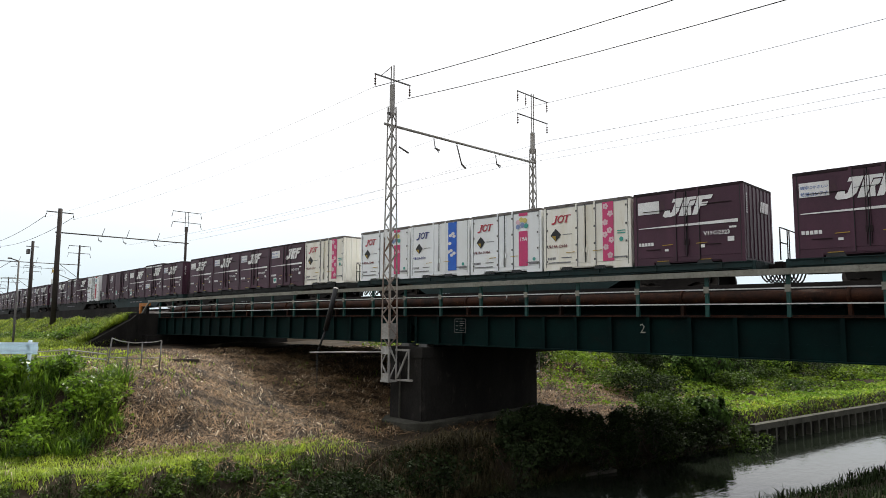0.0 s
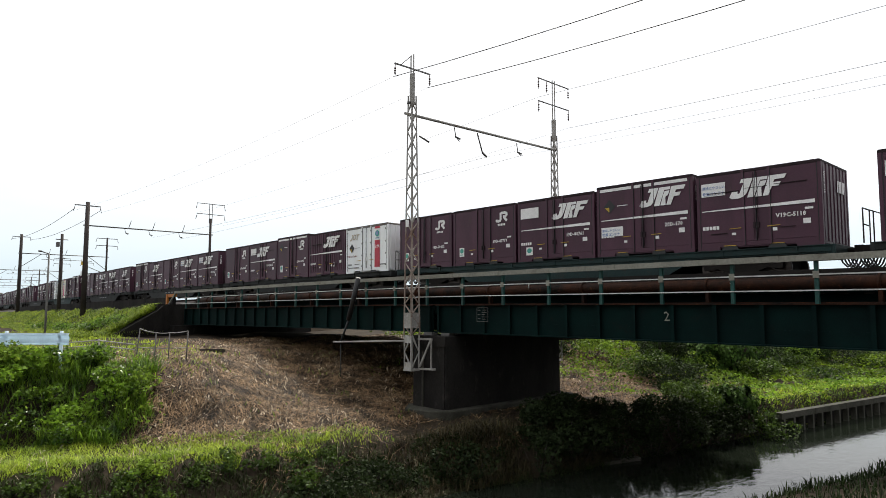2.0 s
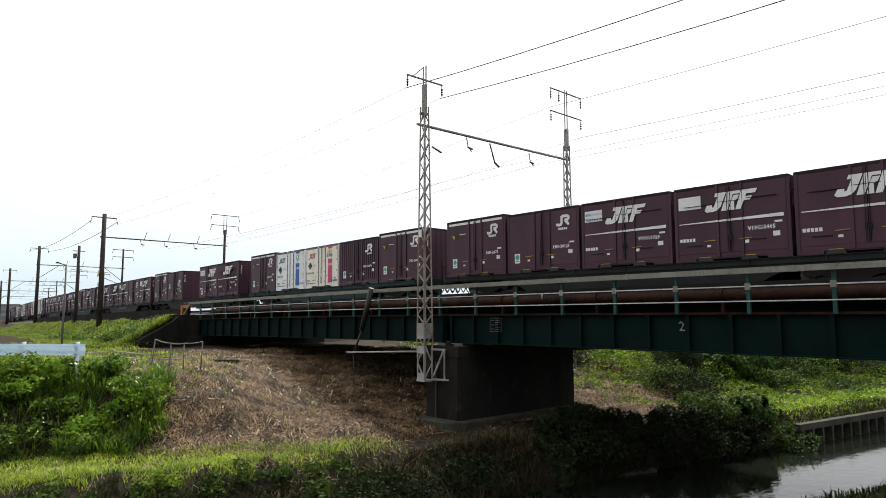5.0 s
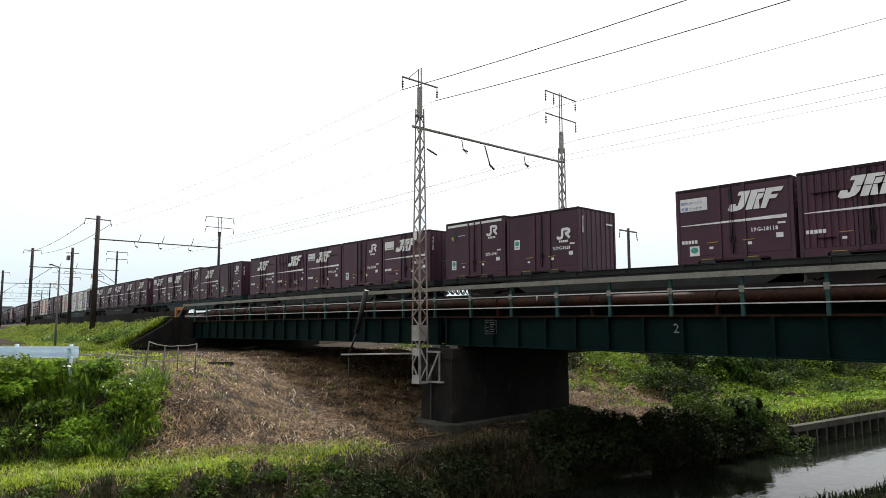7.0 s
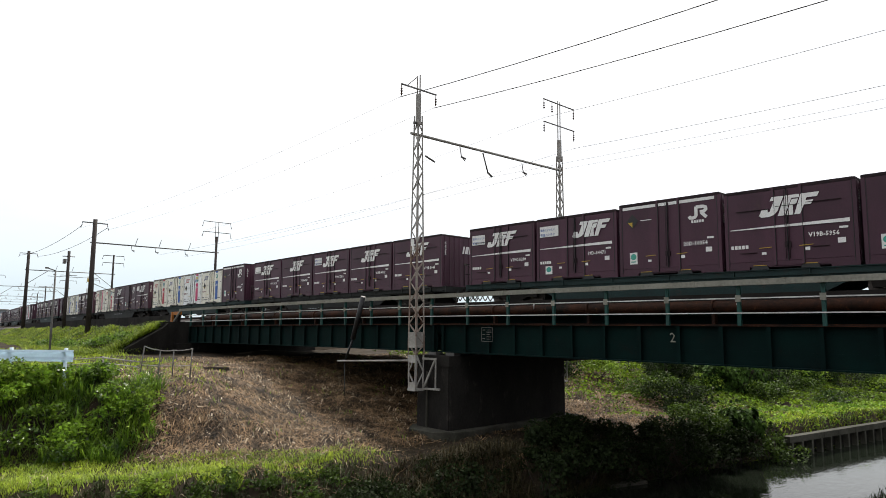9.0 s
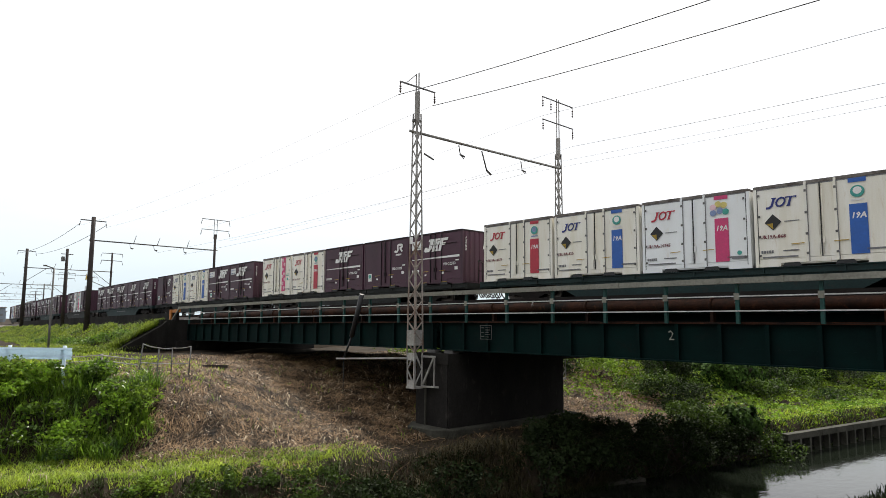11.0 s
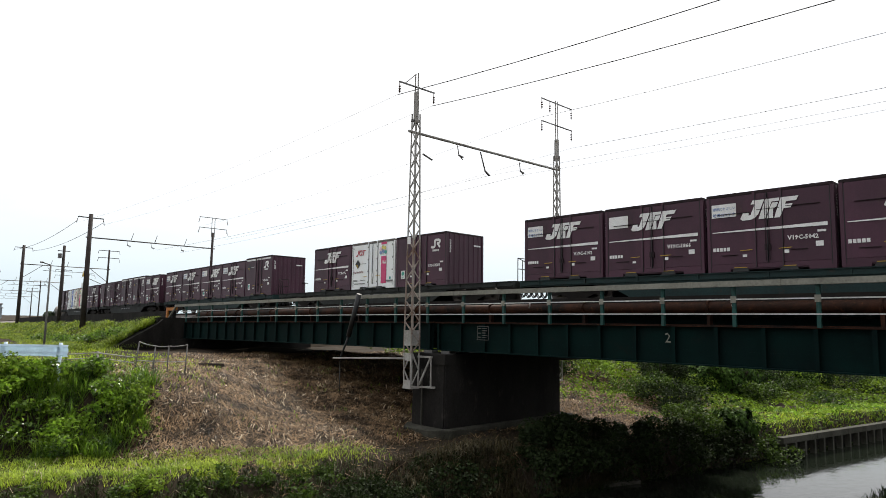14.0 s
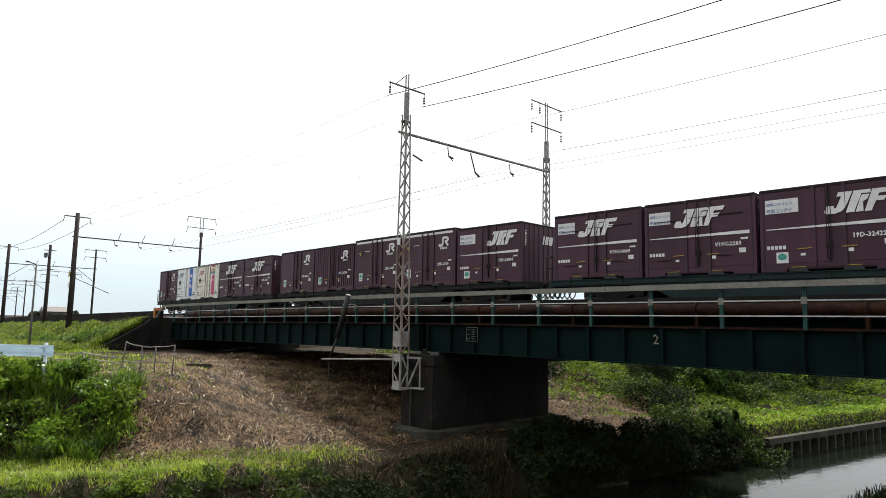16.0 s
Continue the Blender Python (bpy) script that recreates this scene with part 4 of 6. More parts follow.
def ground_z(x, y):
    """Height of the ground: river bed, berm, dyke slope, land and railway bank."""
    x, y = np.asarray(x, float), np.asarray(y, float)
    d = bank_x(y) - x
    toe = 8.2 - 2.7 * sm(4, 11, y)
    crest = 11.0 + 10.0 * sm(10, 17, y)
    lip = 4.3 - 3.0 * sm(13, 18, y)
    z = np.interp(d, [-8, -0.6, 0.0], [-7.6, -7.2, -6.2])
    z = np.where(d > 0, -6.2 + 1.45 * (0.35 * np.clip(d / lip, 0, 1) + 0.65 * sm(0.45, 1.0, d / lip)), z)
    z = np.where(d > lip, -4.75 + 0.1 * sm(2, 6, d), z)
    z = np.where(d > toe, -4.65 + 2.35 * sm(0, 1, (d - toe) / (crest - toe) * 0.86 + 0.07), z)
    r = -d - 8.6
    z = np.where(r > -1.0, np.interp(r, [-1.0, -0.4, 0.1, 6.0, 9.0], [-7.4, -6.4, -4.5, -2.6, -1.75]), z)
    top = np_rail(np.clip(x, -440, 380)) - 0.72
    mid = 23.7 + 0.32e-3 * np.minimum(np.clip(x, -440, 380) + 25, 0) ** 2
    edge = np.abs(y - mid) - 6.4
    bankz = np.where(edge < 0, top, top - edge / 1.7)
    inside = (x < ABUT_X - 0.3) | (x > 8.0)
    z = np.where(inside, np.maximum(z, bankz), z)
    bump = 0.10 * np.sin(x * 0.9 + y * 0.37) * np.sin(y * 0.8 - x * 0.21) + 0.05 * np.sin(x * 2.3 - 1.1 * y)
    return z + bump * (np.abs(edge) > 0.1) * np.where(inside & (edge < 0), 0.0, 1.0)


def build_ground():
    near = np.arange(-75, 30.01, 0.5)
    xs = np.concatenate([[-3000, -1500, -700, -470, -440, -400, -360, -330, -300, -270, -240, -200, -170, -145, -125, -110, -98, -88, -81], near, [33, 38, 46, 60, 90, 150, 250, 380, 400, 1500, 3000]])
    ya = np.arange(-12, 75.01, 0.5)
    ys = np.concatenate([[-3000, -1200, -400, -150, -80, -50, -34, -24, -17], ya, [80, 88, 100, 120, 150, 220, 400, 1200, 3000]])
    gx, gy = np.meshgrid(xs, ys, indexing="ij")
    gz = ground_z(gx, gy)
    v = np.stack([gx, gy, gz], -1).reshape(-1, 3)
    a, b = len(xs), len(ys)
    i = (np.arange(a - 1)[:, None] * b + np.arange(b - 1)[None]).ravel()
    f = np.stack([i, i + b, i + b + 1, i + 1], 1)
    g = mesh_object("ground", v, f, M_EARTH)
    tagged(g, "brown earth of the dyke, river bed and railway bank", "ground", kind="structure")
    bm = B()
    line = [float(t) for t in range(-90, 171, 10)]
    ra = [(float(bank_x(t)) - 0.25, float(bank_x(t)) + 10.0) for t in line]
    va = [(bm.verts.new((p, t, WATER_Z)), bm.verts.new((q, t, WATER_Z))) for t, (p, q) in zip(line, ra)]
    for (p, q), (r, s) in zip(va, va[1:]):
        bm.faces.new((p, q, s, r))
    solo("water", bm, M_WATER, "dark slow river water with bright sky glints", "river", kind="structure")


build_ground()


def deck_line(x0, x1, y, up, step=2.0):
    k = max(1, int(round((x1 - x0) / step)))
    return [(x0 + (x1 - x0) * i / k, y, edge_z(x0 + (x1 - x0) * i / k) + up) for i in range(k + 1)]


def curve_line(x0, x1, off, up, step=4.0):
    k = int((x1 - x0) / step)
    return [(x, line_y(x) + off, rail_z(x) + up) for x in [x0 + (x1 - x0) * i / k for i in range(k + 1)]]


def section(w, h):
    return [(-w / 2, -h / 2), (w / 2, -h / 2), (w / 2, h / 2), (-w / 2, h / 2)]


def build_bridge():
    bridge = thing("railway_bridge", pose(0, 0, 0), "shade-dark green steel plate girder railway bridge on concrete piers", "bridge", kind="structure")
    for x0, x1 in ((-48.4, -21.15), (-20.85, 7.6)):
        for y, near in ((19.25, 1), (20.9, 0), (22.7, 0), (24.7, 0), (26.5, 0), (28.2, 0)):
            top = -0.78 if near or y > 28 else -0.42
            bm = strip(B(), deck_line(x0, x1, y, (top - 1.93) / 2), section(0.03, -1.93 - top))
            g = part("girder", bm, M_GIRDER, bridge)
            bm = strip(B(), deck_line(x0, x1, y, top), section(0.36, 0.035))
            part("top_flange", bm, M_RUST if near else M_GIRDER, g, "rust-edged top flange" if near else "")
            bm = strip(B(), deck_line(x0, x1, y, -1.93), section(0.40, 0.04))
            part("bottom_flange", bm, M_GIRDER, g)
            if near:
                k = int((x1 - x0) / 1.33)
                for i in range(k + 1):
                    x = x0 + 0.15 + (x1 - x0 - 0.3) * i / k
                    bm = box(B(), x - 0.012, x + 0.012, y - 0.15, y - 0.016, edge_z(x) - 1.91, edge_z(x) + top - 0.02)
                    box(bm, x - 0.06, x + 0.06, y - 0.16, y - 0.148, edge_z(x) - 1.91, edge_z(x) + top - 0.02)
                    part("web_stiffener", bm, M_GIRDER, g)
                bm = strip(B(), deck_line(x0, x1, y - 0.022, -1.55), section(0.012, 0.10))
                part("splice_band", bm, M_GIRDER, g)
        for i in range(6):
            x = x0 + 0.6 + (x1 - x0 - 1.2) * i / 5
            bm = B()
            for a, b in ((19.25, 20.9), (20.9, 22.7), (22.7, 24.7), (24.7, 26.5), (26.5, 28.2)):
                bar(bm, (x, a, edge_z(x) - 0.9), (x, b, edge_z(x) - 1.8), 0.09)
                bar(bm, (x, a, edge_z(x) - 1.8), (x, b, edge_z(x) - 0.9), 0.09)
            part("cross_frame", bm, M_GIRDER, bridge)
    # walkway, railing, trough and pipe along the near edge
    bm = strip(B(), deck_line(-48.4, 7.6, 19.6, -0.74), section(0.75, 0.03))
    part("walkway", bm, M_RUST, bridge)
    bm = strip(B(), deck_line(-49.4, 7.6, NEAR_Y, 0.44), section(0.16, 0.165))
    trough = part("cable_trough", bm, M_HANDRAIL, bridge, "weathered grey cable trough along the railing")
    bm = B()
    for i in range(22):
        x = -47.5 + i * 2.55
        box(bm, x - 0.05, x + 0.05, NEAR_Y - 0.09, NEAR_Y + 0.09, edge_z(x) + 0.350, edge_z(x) + 0.530)
    part("trough_joint", bm, M_HANDRAIL, trough)
    # the upper line is set at the pipe's top as its bright highlight
    for z, m, nm in ((-0.42, M_TUBE, "mid_rail"), (0.0, M_TUBE, "mid_rail")):
        bm = strip(B(), deck_line(-48.4, 7.6, NEAR_Y + 0.05, z), section(0.035, 0.035))
        part(nm, bm, m, bridge)
    for i in range(26):
        x = -10.19 + 2.2 * (i - 17)
        if x < -48.4:
            continue
        z = edge_z(x)
        bm = box(B(), x - 0.045, x + 0.045, NEAR_Y + 0.09, NEAR_Y + 0.16, z - 0.78, z + 0.44)
        box(bm, x - 0.05, x + 0.05, NEAR_Y + 0.06, NEAR_Y + 0.10, z - 0.78, z + 0.44)
        post = part("railing_post", bm, M_RAILING, bridge)
        bm = box(B(), x - 0.075, x + 0.075, NEAR_Y + 0.03, NEAR_Y + 0.07, z - 0.10, z + 0.09)
        part("clamp_plate", bm, M_HANDRAIL, post, "pale galvanised clamp")
    bm = strip(B(), deck_line(-48.0, 7.6, 19.95, -0.20), [(0.19 * math.cos(math.pi * i / 6), 0.19 * math.sin(math.pi * i / 6)) for i in range(12)], True)
    pipe = part("pipe", bm, M_RUST, bridge, "rusty brown pipe along the walkway")
    for i in range(12):
        x = -46 + i * 4.6
        bm = rod(B(), (x - 0.04, 19.95, edge_z(x) - 0.2), (x + 0.04, 19.95, edge_z(x) - 0.2), 0.235, seg=14)
        box(bm, x - 0.05, x + 0.05, 19.85, 20.05, edge_z(x) - 0.73, edge_z(x) - 0.3)
        part("pipe_flange", bm, M_RUST, pipe)
    bm = B()
    for x in (-8.4, -3.6, -16.2):
        rod(bm, (x, 19.72, edge_z(x) - 0.16), (x + 0.12, 19.60, edge_z(x) + 0.03), 0.025, seg=6)
    part("pipe_tag", bm, M_PRINT, pipe, "small white tags")
    # unseen plates added to keep sun from falling through onto pier and bank
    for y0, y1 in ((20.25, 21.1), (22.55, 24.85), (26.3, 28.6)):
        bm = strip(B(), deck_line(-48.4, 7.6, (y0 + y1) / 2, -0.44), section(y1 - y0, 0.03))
        part("sun_block_plate", bm, M_GIRDER, bridge)
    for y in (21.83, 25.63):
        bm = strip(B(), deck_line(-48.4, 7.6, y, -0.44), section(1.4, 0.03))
        part("sun_block_plate", bm, M_GIRDER, bridge)
    for y in (20.42, 27.1):
        bm = strip(B(), deck_line(-48.4, 7.6, y, 0.03), section(0.10, 0.36))
        part("guard_timber", bm, M_BOGIE, bridge, "dark guard timber beside the track")
    # numeral and plate on the girder
    letter("span_number", "2", 0.43, Vector((-10.24, 19.25 - 0.19, -0.50)), M_HANDRAIL, bridge, label="white painted numeral", bold=0.0)
    bm = B()
    x0, z0, y0 = -18.35, -0.68, 19.25 - 0.19
    for a, b, c, d in ((0, 0.62, 0, 0.018), (0, 0.62, 0.542, 0.56), (0, 0.018, 0, 0.56), (0.602, 0.62, 0, 0.56), (0.06, 0.2, 0.44, 0.47), (0.06, 0.2, 0.26, 0.29), (0.06, 0.2, 0.10, 0.13),
                       (0.28, 0.54, 0.45, 0.47), (0.28, 0.54, 0.36, 0.39), (0.28, 0.46, 0.27, 0.30), (0.28, 0.54, 0.18, 0.20), (0.28, 0.5, 0.09, 0.11)):
        box(bm, x0 + a, x0 + b, y0 - 0.004, y0, z0 + c, z0 + d)
    part("painted_plate", bm, M_GALVDARK, bridge, "faded painted data panel")
    return bridge


def build_support(name, x, label):
    t = thing(name, pose(0, 0, 0), label, "bridge pier", kind="structure")
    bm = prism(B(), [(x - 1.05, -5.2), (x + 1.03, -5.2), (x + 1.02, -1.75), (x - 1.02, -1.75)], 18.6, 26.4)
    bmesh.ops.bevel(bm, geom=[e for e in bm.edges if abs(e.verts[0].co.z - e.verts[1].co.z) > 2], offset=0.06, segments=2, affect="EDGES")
    body = part("shaft", bm, M_CONC, t, "water-stained concrete, coloured dark for shade")
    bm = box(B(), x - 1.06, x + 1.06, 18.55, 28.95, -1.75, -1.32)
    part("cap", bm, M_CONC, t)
    bm = B()
    ring = [(x - 1.45, 18.7), (x - 0.75, 17.95), (x + 0.75, 17.95), (x + 1.4, 18.7), (x + 1.4, 27.0), (x - 1.45, 27.0)]
    lo, hi = [bm.verts.new((a, b, -7.0)) for a, b in ring], [bm.verts.new((a, b, -4.32)) for a, b in ring]
    bm.faces.new(lo[::-1]), bm.faces.new(hi)
    for i in range(6):
        bm.faces.new((lo[i], lo[(i + 1) % 6], hi[(i + 1) % 6], hi[i]))
    bmesh.ops.bevel(bm, geom=list(bm.edges), offset=0.04, segments=1, affect="EDGES")
    part("footing", bm, M_WETWALL, t, "pale concrete footing")
    for y in (19.25, 20.9, 22.7, 24.7, 26.5, 28.2):
        for dx in (-0.55, 0.55):
            bm = box(B(), x + dx - 0.25, x + dx + 0.25, y - 0.2, y + 0.2, -1.32, edge_z(x) - 1.95)
            part("bearing", bm, M_GALVDARK, t)
    bm = bar(B(), (x - 0.3, 18.54, -4.6), (x - 0.3, 18.54, -2.0), 0.06)
    part("drain_pipe", bm, M_WETWALL, t)


def build_abutment(x, s, label):
    t = thing("abutment", pose(0, 0, 0), label, "bridge abutment", kind="structure")
    z = rail_z(x)
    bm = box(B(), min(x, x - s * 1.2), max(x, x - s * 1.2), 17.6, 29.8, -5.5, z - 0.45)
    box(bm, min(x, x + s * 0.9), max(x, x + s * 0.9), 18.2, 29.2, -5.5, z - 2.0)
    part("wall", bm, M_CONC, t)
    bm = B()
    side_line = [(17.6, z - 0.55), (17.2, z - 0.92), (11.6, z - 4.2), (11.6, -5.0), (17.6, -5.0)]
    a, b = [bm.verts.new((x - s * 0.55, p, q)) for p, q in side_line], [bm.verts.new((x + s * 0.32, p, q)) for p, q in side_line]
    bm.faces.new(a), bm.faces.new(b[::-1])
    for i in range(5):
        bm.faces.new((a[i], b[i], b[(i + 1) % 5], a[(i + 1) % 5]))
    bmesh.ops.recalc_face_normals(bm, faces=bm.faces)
    part("end_wall", bm, M_CONC, t, "concrete wall holding the bank, coloured dark for shade")
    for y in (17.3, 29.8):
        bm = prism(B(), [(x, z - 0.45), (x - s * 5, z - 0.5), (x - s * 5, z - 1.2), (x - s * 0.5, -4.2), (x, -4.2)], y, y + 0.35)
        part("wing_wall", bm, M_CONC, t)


def build_track():
    for k, off in enumerate((0.0, 3.8)):
        trk = thing("track", pose(0, 0, 0), "railway track with rusty rails and dark sleepers", "track", kind="structure")
        for s in (-0.5715, 0.5715):
            bm = strip(B(), curve_line(-440, 380, off + s, -0.085), [(-0.065, -0.085), (0.065, -0.085), (0.065, -0.065), (0.012, -0.05), (0.012, 0.04), (0.032, 0.05), (0.032, 0.08), (-0.032, 0.08), (-0.032, 0.05), (-0.012, 0.04), (-0.012, -0.05), (-0.065, -0.065)])
            rail = part("rail", bm, M_RUST, trk)
            bm = strip(B(), curve_line(-440, 380, off + s, -0.002), section(0.058, 0.006))
            part("rail_head", bm, M_RAILHEAD, rail, "polished running surface")
        bm = B()
        x = -160.0
        while x < 30:
            if -49.5 < x < 8.5:
                z = rail_z(x)
                box(bm, x - 0.1, x + 0.1, LINE_Y + off - 1.2, LINE_Y + off + 1.2, z - 0.42, z - 0.17)
            else:
                z, y = rail_z(x), line_y(x) + off
                box(bm, x - 0.12, x + 0.12, y - 1.0, y + 1.0, z - 0.34, z - 0.17)
            x += 0.61
        sl = part("sleeper", bm, M_POLE, trk, "dark timber and concrete sleepers")
        tagged(sl, kind="stuff")
        for a, b in ((-440, -49.4), (8.4, 380)):
            bm = strip(B(), curve_line(a, b, off, -0.26), [(-3.0 if not off else -1.7, -0.5), (1.75 if not off else 3.1, -0.5), (1.65, 0.05), (1.2, 0.07), (-1.2, 0.07), (-1.65, 0.05)])
            part("ballast", bm, M_BALLAST, trk, "grey-brown stone ballast")


bridge = build_bridge()
bm = strip(B(), [(x, line_y(x) - 3.05, rail_z(x) - 0.42) for x in range(-122, -49, 4)], section(0.22, 1.04))
solo("kerb_wall", bm, M_CONC, "low dark concrete wall along the ballast", "wall", kind="structure")
build_support("pier", PIER_X - 0.2, "stained concrete bridge pier on a pale footing, coloured dark for shade")
build_support("pier", 8.3, "stained concrete bridge pier on the river bank, coloured dark for shade")
build_abutment(ABUT_X, 1, "stained concrete abutment at the end of the bridge")
build_track()


# ---- masts, poles and wires ----
def lattice(bm, x, y, z0, z1, w0, w1, pitch=0.55, lean=0.0):
    """A tapered square lattice of angles and lacing."""
    def leg(i, z):
        t = (z - z0) / (z1 - z0)
        w = (w0 + (w1 - w0) * t) / 2
        return Vector((x + lean * t + w * (1, 1, -1, -1)[i], y + w * (1, -1, -1, 1)[i], z))
    for i in range(4):
        bar(bm, leg(i, z0), leg(i, z1), 0.046)
    z, k = z0, 0
    while z + pitch <= z1:
        for i in range(4):
            a, b = (i, (i + 1) % 4) if (k + i) % 2 else ((i + 1) % 4, i)
            bar(bm, leg(a, z), leg(b, z + pitch), 0.033)
        z += pitch
        k += 1
    return bm


def insulator(parent, p, length=0.55, lean=0.0):
    bm = B()
    q = Vector(p)
    rod(bm, q, q - Vector((0, lean, length)), 0.02, seg=6)
    for i in range(3):
        c = q - Vector((0, lean, length)) * (0.35 + 0.22 * i)
        rod(bm, c, c - Vector((0, 0, 0.05)), 0.055, 0.04, seg=10)
    part("insulator", bm, M_INSUL, parent)


def catenary_arm(parent, x, y, z, s=1.0):
    """A pull-off arm that hangs from the beam with its insulators."""
    bm = B()
    rod(bm, (x, y, z), (x, y + 0.10 * s, z - 0.45), 0.024, seg=6)
    rod(bm, (x, y + 0.10 * s, z - 0.45), (x, y + 0.35 * s, z - 0.62), 0.02, seg=6)
    rod(bm, (x, y + 0.08 * s, z - 0.45), (x, y + 0.38 * s, z - 0.5), 0.045, seg=8)
    part("pull_off_arm", bm, M_GALVDARK, parent)


def near_mast():
    x, y = -21.2, 18.05
    t = thing("lattice_mast", pose(0, 0, 0), "grey galvanised lattice mast with rust, bracketed to the pier", "mast", "overhead line masts")
    bm = lattice(B(), x - 0.028, y, 3.54, 9.1, 0.363, 0.24, 0.44, lean=-0.032)
    part("lattice", bm, M_GALV, t)
    bm = lattice(B(), x, y, -1.3, 3.54, 0.47, 0.363, 0.44, lean=-0.028)
    part("lattice", bm, M_GALVRUST, t, "rust-stained lower lattice")
    bm = lattice(B(), x, y, -2.7, -1.3, 0.42, 0.44, 0.7)
    part("junction_box", box(B(), x - 0.21, x + 0.21, y - 0.26, y + 0.26, -1.0, -0.35), M_GALV, t, "grey box on the mast")
    part("foot", bm, M_GALV, t, "pale lattice foot with plate")
    bm = B()
    xt = x - 0.06
    for dx in (-0.10, 0.10):
        bar(bm, (xt + dx, y, 9.0), (xt + dx * 0.9, y, 10.95), 0.04)
    box(bm, xt - 0.12, xt + 0.12, y - 0.05, y + 0.05, 8.7, 10.1)
    part("top_extension", bm, M_GALV, t)
    bm = bar(B(), (xt, 17.05, 10.32), (xt, 19.1, 10.32), 0.055)
    bar(bm, (xt, 17.4, 10.34), (xt, 18.0, 10.9), 0.03)
    part("cross_arm", bm, M_GALVDARK, t)
    insulator(t, (xt, 17.08, 10.3), 0.5)
    insulator(t, (xt, 19.07, 10.3), 0.5)
    bm = bar(B(), (xt, 18.25, 8.8), (xt, 17.8, 8.75), 0.10)
    part("clamp", bm, M_GALVDARK, t)
    bm = rod(B(), (x + 0.2, y + 0.2, 7.3), (x + 0.4, y + 0.6, 7.05), 0.04, seg=7)
    part("fitting", bm, M_GALVDARK, t)
    bm = box(B(), x - 0.25, x + 0.25, y - 0.25, y + 0.25, -2.78, -2.70)
    box(bm, x - 0.2, x + 0.2, y - 0.225, y - 0.205, -2.70, -2.42)
    box(bm, x - 0.2, x + 0.2, y - 0.225, y - 0.205, -1.62, -1.30)
    bar(bm, (x + 0.2, y + 0.2, -1.45), (x + 0.95, y + 0.3, -1.45), 0.08)
    bar(bm, (x + 0.3, y + 0.2, -2.6), (x + 0.85, y + 0.3, -1.5), 0.07)
    bar(bm, (x + 0.2, y + 0.2, -2.7), (x + 0.95, y + 0.5, -2.7), 0.08)
    bar(bm, (x + 0.9, y + 0.3, -1.45), (x + 0.9, y + 0.3, -2.7), 0.05)
    part("bracket", bm, M_GALV, t, "galvanised bracket on the pier")
    bm = box(B(), x - 0.09, x + 0.09, y - 0.30, y - 0.27, 3.3, 3.6)
    part("number_plate", bm, M_PRINT, t, "small white plate")
    return t


def far_mast():
    x, y = -21.4, 28.35
    t = thing("lattice_mast", pose(0, 0, 0), "grey galvanised lattice mast behind the track with two cross arms", "mast", "overhead line masts")
    part("lattice", lattice(B(), x, y, -2.9, 9.2, 0.38, 0.22, 0.45), M_GALV, t)
    bm = box(B(), x - 0.09, x + 0.09, y - 0.09, y + 0.09, 8.9, 10.1)
    for d in (-0.10, 0.10):
        bar(bm, (x, y + d, 10.0), (x, y + d, 12.3), 0.04)
    part("top_extension", bm, M_GALV, t)
    for z in (12.15, 10.9):
        bm = bar(B(), (x, 27.0, z), (x, 29.75, z), 0.05)
        part("cross_arm", bm, M_GALVDARK, t)
        insulator(t, (x, 27.05, z), 0.6)
        insulator(t, (x, 29.7, z), 0.6)
    insulator(t, (x, 27.75, 12.1), 0.6)
    bm = box(B(), x - 0.22, x + 0.22, y - 0.22, y + 0.22, -2.96, -2.88)
    bar(bm, (x + 0.1, y - 0.1, -2.86), (x + 0.3, 26.35, -2.86), 0.08)
    bar(bm, (x + 0.1, y - 0.1, -2.0), (x + 0.3, 26.35, -2.0), 0.08)
    part("foot", bm, M_GALV, t, "galvanised bracket on the pier")


def beam():
    x = -21.4
    t = thing("overhead_beam", pose(0, 0, 0), "grey steel tube beam across both tracks between the masts", "beam")
    bm = rod(B(), (x, 17.75, 8.3), (x, 28.5, 8.42), 0.06, seg=10)
    part("tube", bm, M_GALV, t)
    catenary_arm(t, x, 20.75, 8.25)
    bm = rod(B(), (x, 22.3, 8.25), (x, 22.65, 7.35), 0.035, seg=6)
    rod(bm, (x, 22.65, 7.35), (x, 22.95, 7.18), 0.05, seg=8)
    part("registration_arm", bm, M_GALVDARK, t)
    catenary_arm(t, x, 25.2, 8.25)


def tall_pole(x, y, top, r, label, arms=(0.35,), arm_len=2.0, group="overhead line poles", base=None):
    base = base if base is not None else float(ground_z(x, y)) - 0.3
    t = thing("overhead_line_pole", pose(0, 0, 0), label, "pole", group)
    part("pole", rod(B(), (x, y, base), (x, y, top), r, r * 0.75, seg=12), M_POLE, t)
    for a in arms:
        bm = bar(B(), (x, y - arm_len / 2, top - a), (x, y + arm_len / 2, top - a), 0.09)
        part("cross_arm", bm, M_GALVDARK, t)
        insulator(t, (x, y - arm_len / 2 + 0.05, top - a), 0.6, 0.15)
        insulator(t, (x, y + arm_len / 2 - 0.05, top - a), 0.6, -0.15)
    return t


